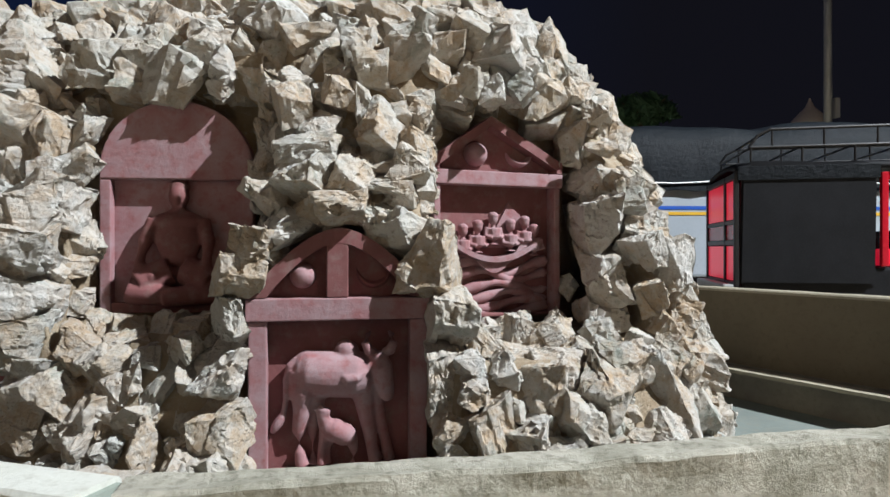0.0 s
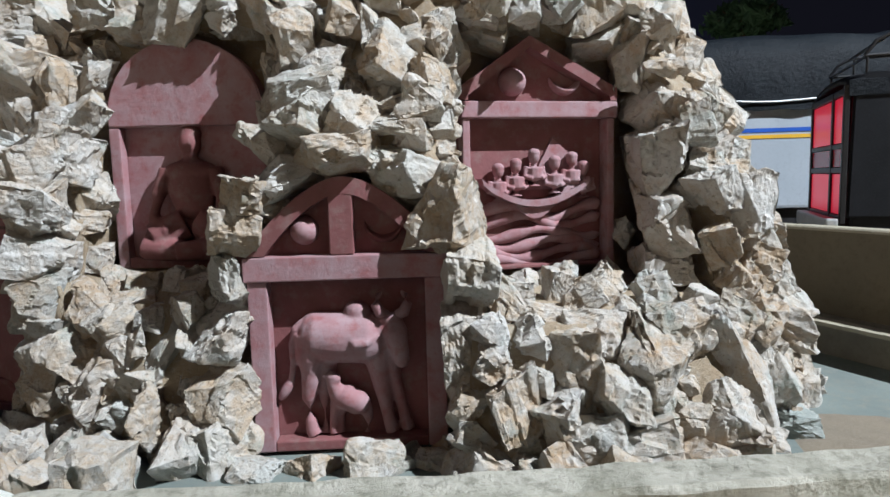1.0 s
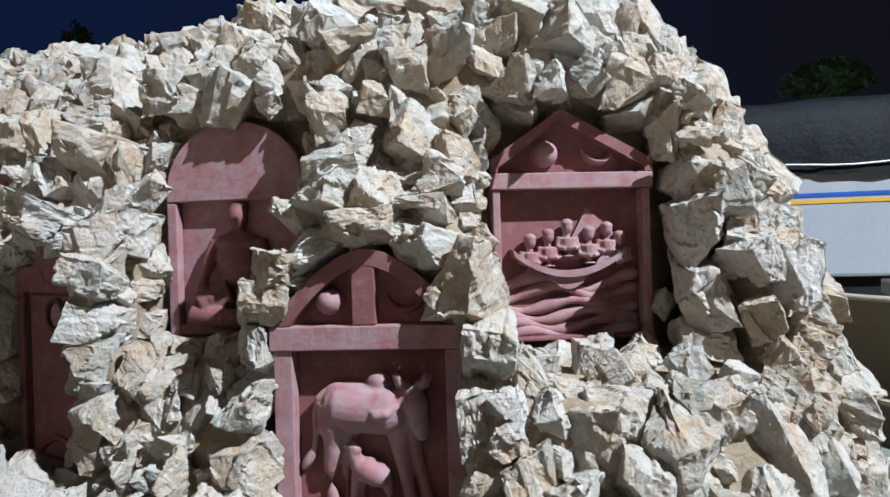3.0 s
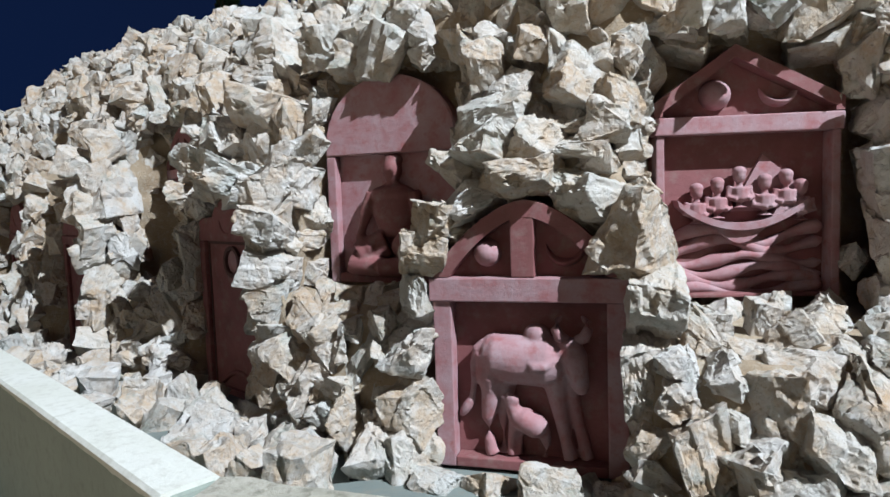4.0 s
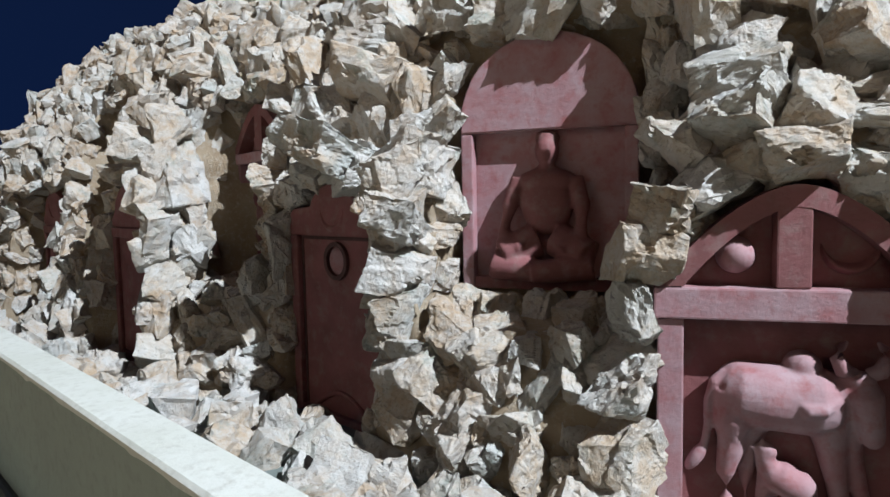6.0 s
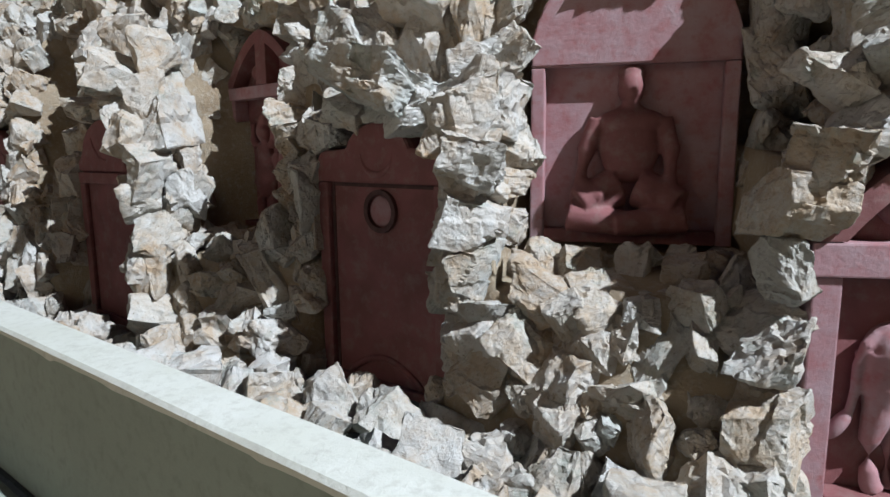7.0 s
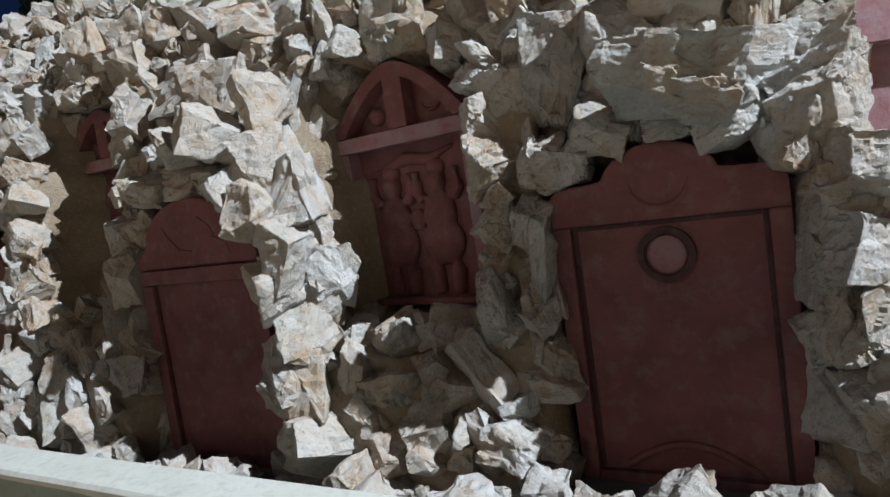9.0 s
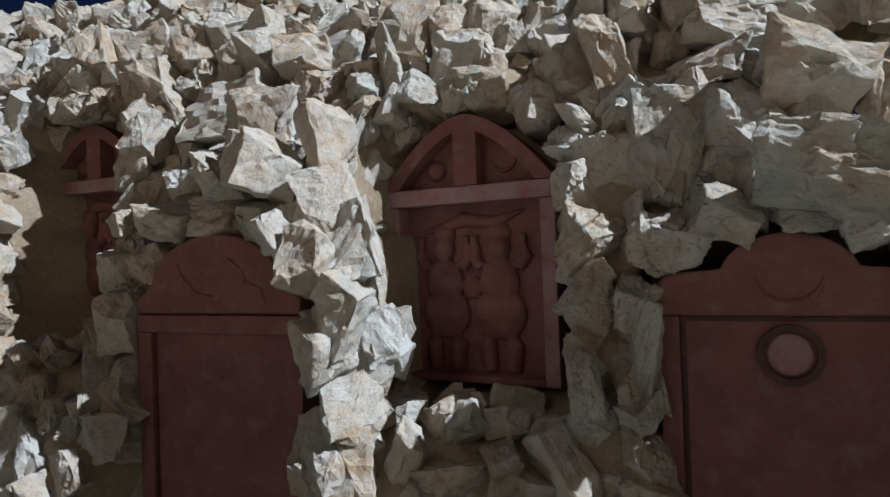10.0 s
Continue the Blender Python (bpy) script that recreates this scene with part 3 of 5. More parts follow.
def lay_all():
    rnd = random.Random(11)
    for key, zone in (("cow", COW_HOOD), ("boat", BOAT_SIDE), ("seat", SEAT_SIDE), ("ring", RING_EDGE), ("arch", ARCH_EDGE), ("pair", PAIR_EDGE), ("pair_far", PAIR_EDGE)):
        for x, y, z, w, d, h in zone:
            lay_rock(PLACE[key] @ Vector((x, y, z)), (w * 1.15, d * 1.1, h * 1.15), rnd, False)
    for x, y, z, w, h in TURNED_ROCKS:
        lay_rock(Vector((x, y, z)), (w * 1.12, w * 0.8, h * 1.12), rnd, False)
        m, me, o, t = laid[-1]
        laid[-1] = (Matrix.Translation(o) @ Matrix.Rotation(math.radians(50), 4, "Z") @ Matrix.Translation(-o) @ m, me, o, t)
    for zone in (ARCH_ROCKS, MIDDLE_ROCKS, EAST_ROCKS, LEDGE_ROCKS, WEST_ROCKS, PIER_ROCKS, FOOT_ROCKS):
        for x, y, z, w, h in zone:
            p = carve(Vector((x, y - (0.09 if zone is LEDGE_ROCKS else 0.03), z)))
            if not in_niche(p, -0.04)[0] and in_niche(p, w * 0.3)[0] != "boat" and not clears_cow(p):
                lay_rock(p, (w * 1.12, (w + h) * 0.62, h * 1.12), rnd, False)
    # broken stone lining the openings
    for k, (foot, turn, w, h) in PANELS.items():
        for tries in range(260):
            s = rnd.uniform(0.12, 0.22)
            side = rnd.random()
            y = rnd.uniform(-0.75, 0.02)
            if side < 0.68:
                hand = rnd.choice((0, 1))
                q = Vector(((hand * 2 - 1) * (w / 2 + s * rnd.uniform(0.42, 0.58)) + SKEW.get(k, (0, 0))[hand] * y, y, rnd.uniform(0, h)))
            elif side < 0.88:
                q = Vector((rnd.uniform(-w / 2, w / 2), y, h + s * rnd.uniform(0.35, 0.55)))
            else:
                q = Vector((rnd.uniform(-w / 2, w / 2), y, -s * 0.42))
            p = PLACE[k] @ q
            if inside(p) > 1.06 or p.z < 0.2:
                continue
            if in_niche(p, -0.02)[0] or any((p - o).length < (s + t) * 0.36 for m, me, o, t in laid):
                continue
            lay_rock(p, (s * rnd.uniform(0.9, 1.5), s, s * rnd.uniform(0.9, 1.4)), rnd)
    for tries in range(11000):
        u, a = rnd.random(), rnd.random() ** 0.9
        p, n = mound_point(u, a)
        if n.y > 0.3:
            continue
        s = rnd.choice((0.13, 0.16, 0.2, 0.24, 0.29)) * rnd.uniform(0.85, 1.2)
        if p.x < -4.6:
            s *= 0.9
        if in_niche(p, s * 0.42)[0] or any((p - o).length < (s + t) * 0.30 for m, me, o, t in laid):
            continue
        lay_rock(p + n * s * 0.10, (s * rnd.uniform(0.9, 1.55), s * rnd.uniform(0.8, 1.2), s * rnd.uniform(0.8, 1.35)), rnd)
    # small stones wedged between the large ones
    for tries in range(7000):
        p, n = mound_point(rnd.random(), rnd.random() ** 0.9)
        s = rnd.uniform(0.09, 0.15)
        if n.y > 0.1 or in_niche(p, s * 0.4)[0] or any((p - o).length < (s + t) * 0.34 for m, me, o, t in laid):
            continue
        lay_rock(p + n * s * 0.05, (s * rnd.uniform(0.9, 1.6), s, s * rnd.uniform(0.8, 1.3)), rnd)
    # loose stones along the foot
    for tries in range(1500):
        p, n = mound_point(rnd.random(), 0.0)
        reach = rnd.uniform(0, 0.5 if p.x < -1.2 else 0.12)
        p = Vector((p.x + n.x * reach, p.y + n.y * reach, FLOOR_Z))
        s = rnd.uniform(0.12, 0.27)
        if n.y > 0.1 or in_niche(p + Vector((0, 0, 0.2)), 0.03)[0] == "cow" or (in_niche(p + Vector((0, 0, 0.2)), 0.0)[0] == "ring" and rnd.random() < 0.7) or any((p - o).length < (s + t) * 0.33 for m, me, o, t in laid):
            continue
        lay_rock(p + Vector((0, 0, s * 0.25)), (s * 1.3, s, s), rnd)
    # the far side
    for tries in range(2600):
        p, n = back_point(rnd.random(), rnd.random() * 0.9)
        s = rnd.uniform(0.2, 0.4)
        if any((p - o).length < (s + t) * 0.36 for m, me, o, t in laid):
            continue
        lay_rock(p + n * s * 0.05, (s * rnd.uniform(0.9, 1.5), s, s * rnd.uniform(0.8, 1.3)), rnd)


lay_all()


def build_rocks():
    """The blocks of the front, near the path, one by one; the rest of the mound as one piece."""
    order = sorted(range(len(laid)), key=lambda k: (laid[k][2].z > 2.0 or laid[k][2].x < -4.4 or laid[k][2].y > 4.6, laid[k][2].x < -3.3))
    for k in order[:300]:
        m, me, p, s = laid[k]
        ob = new("rock", FINE_ROCKS[ROCKS.index(me)])
        ob.parent = mound
        ob.matrix_basis = m
    verts, faces = [], []
    for k in order[300:]:
        m, me, p, s = laid[k]
        base = len(verts)
        verts.extend(tuple(m @ v.co) for v in me.vertices)
        faces.extend(tuple(base + i for i in f.vertices) for f in me.polygons)
    me = bpy.data.meshes.new("rubble")
    me.from_pydata(verts, [], faces)
    me.materials.append(ROCK)
    ob = new("rubble", me)
    ob.parent = mound
    tagged(ob, "many small pale limestone blocks of the crown", kind="stuff")


# ---- niches and tablets ----
def arc(cx, cz, r, a0, a1, n, rz=None):
    return [(cx + r * math.cos(radians(a0 + (a1 - a0) * k / n)), cz + (rz or r) * math.sin(radians(a0 + (a1 - a0) * k / n))) for k in range(n + 1)]


def strip(outer, inner, y0, y1, bm=None, bevel=0.006):
    """A moulding between two lines of the same length, in x, z, from y0 (front) to y1."""
    bm = bm or bmesh.new()
    rows = []
    for (xo, zo), (xi, zi) in zip(outer, inner):
        rows.append([bm.verts.new(c) for c in ((xo, y1, zo), (xo, y0, zo), (xi, y0, zi), (xi, y1, zi))])
    fs = []
    for a, b in zip(rows, rows[1:]):
        for k in range(4):
            fs.append(bm.faces.new((a[k], b[k], b[(k + 1) % 4], a[(k + 1) % 4])))
    fs += [bm.faces.new(rows[0]), bm.faces.new(rows[-1][::-1])]
    bmesh.ops.recalc_face_normals(bm, faces=fs)
    return bm


def moulded(name, bm, mat, parent, label="", voxel=0.008, soften=6):
    """A relief of rounded forms melted into one skin."""
    ob = part(name, bm, mat, parent, label, smooth=True)
    mod = ob.modifiers.new("melt", "REMESH")
    mod.mode, mod.voxel_size, mod.use_smooth_shade = "VOXEL", voxel, True
    soft = ob.modifiers.new("soften", "SMOOTH")
    soft.factor, soft.iterations = 0.5, soften
    return ob


def crescent(cx, cz, r, y, thick, tilt=0, bite=0.42, bm=None, span=200):
    """A moon, horns up, that swells out of the wall."""
    bm = bm or bmesh.new()
    n = 18
    rows = []
    c, s = math.cos(radians(tilt)), math.sin(radians(tilt))
    for k in range(n + 1):
        a = radians(-90 - span / 2 + span * k / n)
        fat = math.sin(math.pi * k / n) ** 0.8
        ro, ri = r, r * (1 - bite * fat) - 0.002
        mid = (ro + ri) / 2
        row = []
        for rad, d in ((ro, 0), ((ro + mid) / 2, 0.75), (mid, 1), ((ri + mid) / 2, 0.75), (ri, 0)):
            x, z = rad * math.cos(a), rad * math.sin(a)
            row.append(bm.verts.new((cx + c * x - s * z, y - thick * d * (0.25 + 0.75 * fat), cz + s * x + c * z)))
        rows.append(row)
    for a, b in zip(rows, rows[1:]):
        for k in range(4):
            bm.faces.new((a[k], a[k + 1], b[k + 1], b[k]))
    bmesh.ops.recalc_face_normals(bm, faces=bm.faces)
    return bm


def globe(cx, cz, r, y, out=0.85):
    bm = bmesh.new()
    ball(bm, (cx, y, cz), (r, r * out, r), seg=24)
    return bm


def tablet(key, label):
    tab = tagged(new("tablet"), label, "tablet", "tablets in the rock mound")
    tab.matrix_world = PLACE[key]
    return tab


def gabled(tab, w, sill, z0, z1, apex, half, post, deep, top):
    """Frame with jambs, sill, cross beam, post and a bowed pediment round two openings."""
    part("back_panel", box(-w / 2 + 0.004, w / 2 - 0.004, deep, deep + 0.09, 0, z1), RED, tab)
    part("tympanum", prism([(-w / 2 + 0.01, z1 - 0.01), (w / 2 - 0.01, z1 - 0.01)] + [(x, z - 0.01) for x, z in top(1.0)][::-1], deep - 0.012, deep + 0.09), RED, tab)
    for x0, x1 in ((-w / 2, -half), (half, w / 2)):
        part("jamb", box(x0, x1, 0.0, deep - 0.003, 0, z0 - 0.002, 0.006), RED_FADED, tab)
    part("sill", box(-half + 0.002, half - 0.002, 0.002, deep - 0.003, 0, sill, 0.006), RED, tab)
    part("beam", box(-w / 2 - 0.012, w / 2 + 0.012, -0.014, deep - 0.016, z0, z1, 0.007), RED_FADED, tab)
    if post:
        part("post", box(post[0], post[1], -0.01, deep - 0.014, z1 + 0.002, apex - 0.05, 0.006), RED, tab)
    part("pediment", strip(top(1.0), top(0.0), -0.012, deep - 0.014), RED, tab)


def bowed(w, z1, apex, rim):
    def top(k):
        ww, a = w / 2 - rim * (1 - k), apex - rim * 0.8 * (1 - k)
        out = []
        for i in range(21):
            t = -1 + i / 10
            out.append((ww * t, z1 + 0.004 + (a - z1) * max(0, (1 - abs(t) ** 1.7)) * (1 if k else 1)))
        return out
    return top


def peaked(w, z1, apex, rim, peak):
    def top(k):
        ww, a, z = w / 2 - rim * (1 - k) * 0.8, apex - rim * 1.2 * (1 - k), z1 + 0.07 * (1 if k else 0.4)
        return [(-ww, z1 + 0.004), (-ww, z), (peak, a), (ww, z), (ww, z1 + 0.004)]
    return top


def cow_tablet():
    tab = tablet("cow", "red painted cement tablet with a humped cow and calf in relief")
    gabled(tab, 0.84, 0.045, 0.755, 0.86, 1.19, 0.336, (-0.062, 0.04), 0.09, bowed(0.86, 0.86, 1.19, 0.09))
    part("sun_disc", globe(-0.174, 0.965, 0.062, 0.06, 1.2), RED_FADED, tab, smooth=True)
    part("moon", crescent(0.166, 0.985, 0.085, 0.078, 0.05), RED, tab, smooth=True)
    y = 0.075
    bm = bmesh.new()
    # barrel, rump, shoulder
    limb(bm, [(-0.222, y, 0.50), (-0.205, y, 0.50), (-0.16, y, 0.498), (-0.08, y, 0.488), (0.0, y, 0.482), (0.08, y, 0.48), (0.135, y, 0.475), (0.165, y, 0.47)], [0.035, 0.075, 0.106, 0.113, 0.112, 0.115, 0.095, 0.05], 22)
    ball(bm, (-0.15, y, 0.505), (0.086, 0.088, 0.10), None, 20)
    ball(bm, (0.035, y - 0.005, 0.595), (0.062, 0.05, 0.056), Matrix.Rotation(radians(18), 4, "Y"), 16)
    # neck, head, muzzle, poll
    limb(bm, [(0.10, y, 0.50), (0.155, y - 0.02, 0.525), (0.195, y - 0.04, 0.545)], [0.095, 0.07, 0.05], 14)
    limb(bm, [(0.185, y - 0.045, 0.57), (0.20, y - 0.06, 0.52), (0.215, y - 0.06, 0.44), (0.228, y - 0.055, 0.38), (0.23, y - 0.05, 0.36)], [0.042, 0.056, 0.044, 0.034, 0.022], 14)
    ball(bm, (0.185, y - 0.05, 0.575), (0.05, 0.045, 0.026), None, 14)
    # dewlap
    limb(bm, [(0.16, y - 0.01, 0.48), (0.185, y - 0.01, 0.40), (0.165, y, 0.34)], [0.05, 0.035, 0.02], 12)
    # hind leg, far hind leg, fore legs
    limb(bm, [(-0.165, y, 0.50), (-0.172, y - 0.012, 0.40), (-0.178, y - 0.012, 0.30), (-0.194, y - 0.012, 0.215), (-0.188, y - 0.012, 0.12), (-0.182, y - 0.014, 0.075), (-0.17, y - 0.018, 0.048)], [0.088, 0.07, 0.045, 0.031, 0.027, 0.032, 0.034], 14)
    limb(bm, [(-0.11, y, 0.42), (-0.118, y + 0.01, 0.30), (-0.128, y + 0.01, 0.2), (-0.125, y + 0.01, 0.05)], [0.06, 0.036, 0.022, 0.026], 12)
    limb(bm, [(0.115, y, 0.46), (0.125, y - 0.01, 0.33), (0.14, y - 0.012, 0.22), (0.155, y - 0.012, 0.13), (0.175, y - 0.014, 0.05)], [0.085, 0.05, 0.034, 0.028, 0.034], 14)
    limb(bm, [(0.16, y, 0.42), (0.185, y + 0.005, 0.30), (0.215, y + 0.005, 0.18), (0.245, y + 0.005, 0.05)], [0.06, 0.036, 0.026, 0.03], 12)
    # tail with its tuft
    limb(bm, [(-0.20, y - 0.02, 0.565), (-0.235, y - 0.03, 0.535), (-0.252, y - 0.025, 0.47), (-0.252, y - 0.02, 0.38), (-0.262, y - 0.02, 0.315)], [0.02, 0.02, 0.017, 0.015, 0.014], 10)
    ball(bm, (-0.288, y - 0.015, 0.265), (0.024, 0.028, 0.062), Matrix.Rotation(radians(32), 4, "Y"), 12)
    # ear
    limb(bm, [(0.0, y - 0.10, 0.50), (0.03, y - 0.112, 0.476), (0.075, y - 0.11, 0.482), (0.12, y - 0.085, 0.51)], [0.006, 0.024, 0.022, 0.012], 10)
    moulded("cow_relief", bm, RED_FADED, tab, "cow with raised horns and a hanging tail", voxel=0.0065, soften=4)
    for side in (-1, 1):
        bm = bmesh.new()
        limb(bm, [(0.19 + side * 0.02, y - 0.055, 0.588), (0.19 + side * 0.052, y - 0.058, 0.602), (0.19 + side * 0.068, y - 0.06, 0.64), (0.19 + side * 0.06, y - 0.06, 0.675), (0.19 + side * 0.042, y - 0.058, 0.695)], [0.022, 0.026, 0.022, 0.015, 0.005], 12)
        part("horn", bm, RED_FADED, tab, smooth=True)
    bm = bmesh.new()
    limb(bm, [(-0.075, y - 0.03, 0.235), (-0.03, y - 0.035, 0.225), (0.03, y - 0.035, 0.195), (0.065, y - 0.03, 0.175)], [0.04, 0.055, 0.056, 0.035], 16)
    limb(bm, [(-0.06, y - 0.035, 0.24), (-0.078, y - 0.045, 0.285), (-0.085, y - 0.05, 0.315)], [0.042, 0.032, 0.028], 12)
    limb(bm, [(-0.098, y - 0.05, 0.328), (-0.07, y - 0.055, 0.318), (-0.045, y - 0.055, 0.31)], [0.022, 0.026, 0.016], 12)
    limb(bm, [(-0.09, y - 0.045, 0.335), (-0.085, y - 0.05, 0.365)], [0.013, 0.004], 8)
    limb(bm, [(-0.105, y - 0.045, 0.325), (-0.13, y - 0.05, 0.325)], [0.013, 0.004], 8)
    limb(bm, [(-0.065, y - 0.02, 0.22), (-0.085, y - 0.02, 0.13), (-0.09, y - 0.02, 0.05)], [0.034, 0.02, 0.022], 10)
    limb(bm, [(-0.04, y - 0.005, 0.2), (-0.055, y - 0.005, 0.13), (-0.055, y - 0.005, 0.05)], [0.03, 0.018, 0.02], 10)
    limb(bm, [(0.055, y - 0.02, 0.18), (0.07, y - 0.02, 0.11), (0.062, y - 0.02, 0.05)], [0.034, 0.02, 0.02], 10)
    moulded("calf_relief", bm, RED_FADED, tab, "calf standing under the cow")
    return tab


def boat_tablet():
    tab = tablet("boat", "red painted cement niche with a crowded boat on waves")
    deep = 0.10
    gabled(tab, 0.86, 0.02, 0.80, 0.885, 1.22, 0.39, None, deep, peaked(0.88, 0.885, 1.22, 0.05, -0.06))
    part("sun_disc", globe(-0.13, 0.995, 0.075, deep - 0.02, 1.1), RED_FADED, tab, smooth=True)
    part("moon", crescent(0.17, 1.015, 0.09, deep - 0.012, 0.075, 8), RED_FADED, tab, smooth=True)
    bm = bmesh.new()
    hull = [(-0.33 + 0.62 * k / 16, 0.485 - 0.12 * math.sin(math.pi * k / 16) ** 0.8) for k in range(17)]
    strip([(x, z) for x, z in hull], [(x * 0.97, z - 0.035) for x, z in hull], deep - 0.10, deep, bm)
    strip([(x * 0.97, z - 0.037) for x, z in hull], [(x * 0.62 - 0.01, z - 0.10 * math.sin(math.pi * (k + 0.5) / 17)) for k, (x, z) in enumerate(hull)], deep - 0.075, deep, bm)
    part("boat_relief", bm, RED_FADED, tab, "boat with a curved gunwale")
    bm = bmesh.new()
    prism([(-0.05, 0.42), (0.1, 0.70), (0.27, 0.55), (0.25, 0.42)], deep - 0.02, deep, bm)
    part("sail_relief", bm, RED_FADED, tab)
    rnd = random.Random(5)
    for x, z in ((-0.225, 0.525), (-0.125, 0.55), (-0.02, 0.60), (0.10, 0.56), (0.20, 0.58), (0.27, 0.53)):
        bm = bmesh.new()
        ball(bm, (x, deep - 0.05, z), (0.031, 0.034, 0.041), None, 14)
        ball(bm, (x, deep - 0.05, z + 0.016), (0.034, 0.036, 0.027), None, 12)
        limb(bm, [(x, deep - 0.045, z - 0.045), (x, deep - 0.045, z - 0.065), (x, deep - 0.05, z - 0.12), (x, deep - 0.05, z - 0.16)], [0.02, 0.05, 0.046, 0.04], 12)
        for side in (-1, 1):
            limb(bm, [(x + side * 0.045, deep - 0.05, z - 0.055), (x + side * 0.058, deep - 0.06, z - 0.11), (x + side * rnd.uniform(0.0, 0.03), deep - 0.09, z - 0.12)], [0.018, 0.016, 0.012], 8)
        moulded("passenger_relief", bm, RED_FADED, tab, "simple rounded figure in the boat", voxel=0.0045, soften=2)
    for row in range(6):
        bm = bmesh.new()
        z0 = 0.02 + row * 0.052
        pts = []
        for k in range(25):
            t = k / 24
            x = -0.385 + 0.77 * t
            pts.append((x, deep - 0.012 - 0.012 * math.sin(t * 9 + row), z0 + 0.028 * math.sin(t * 8.5 + row * 1.15) + 0.03 * (1 if row > 3 else 0) * abs(math.sin(t * 5))))
        limb(bm, pts, [0.010] + [0.03 + 0.008 * math.sin(k * 0.7 + row) for k in range(23)] + [0.010], 10)
        part("wave", bm, RED_FADED, tab, smooth=True)
    return tab


def seat_tablet():
    tab = tablet("seat", "red painted arched niche with a seated figure in shade")
    w, deep = 0.84, 0.07
    lin = 0.757
    part("back_panel", box(-w / 2 + 0.004, w / 2 - 0.004, deep, deep + 0.06, 0, lin), RED_FADED, tab)
    hood = [(-w / 2, lin), (w / 2, lin)] + arc(0, lin + 0.06, w / 2, 0, 180, 18, 0.39)
    part("hood", prism(hood, 0.0, deep + 0.06, bevel=0.008), RED_FADED, tab, "arched hood with faded patches")
    for x0, x1 in ((-w / 2, -w / 2 + 0.06), (w / 2 - 0.06, w / 2)):
        part("jamb", box(x0, x1, 0.004, deep - 0.003, 0, lin - 0.003, 0.008), RED_FADED, tab)
    bm = bmesh.new()
    y = deep - 0.03
    ball(bm, (0.0, y, 0.665), (0.058, 0.06, 0.075), None, 18)
    ball(bm, (0.0, y + 0.015, 0.72), (0.06, 0.055, 0.045), None, 14)
    limb(bm, [(0, y, 0.62), (0, y, 0.56)], [0.035, 0.045], 12)
    ball(bm, (0.0, y, 0.43), (0.13, 0.075, 0.17), None, 20)
    ball(bm, (0.0, y - 0.01, 0.52), (0.15, 0.065, 0.06), None, 16)
    limb(bm, [(-0.13, y, 0.53), (-0.18, y - 0.02, 0.40), (-0.20, y - 0.05, 0.27), (-0.10, y - 0.10, 0.2)], [0.045, 0.04, 0.034, 0.03], 12)
    limb(bm, [(0.13, y, 0.53), (0.17, y - 0.02, 0.40), (0.17, y - 0.05, 0.27), (0.08, y - 0.10, 0.2)], [0.045, 0.04, 0.034, 0.03], 12)
    limb(bm, [(-0.05, y, 0.24), (-0.2, y - 0.06, 0.17), (-0.24, y - 0.07, 0.12), (0.05, y - 0.1, 0.09)], [0.09, 0.08, 0.07, 0.05], 14)
    limb(bm, [(0.05, y, 0.24), (0.2, y - 0.06, 0.17), (0.22, y - 0.07, 0.12), (-0.05, y - 0.12, 0.09)], [0.09, 0.08, 0.07, 0.05], 14)
    moulded("seated_statue", bm, RED, tab)
    part("sill", box(-w / 2 + 0.062, w / 2 - 0.062, 0.004, deep - 0.004, 0, 0.06, 0.01), RED, tab)
    return tab


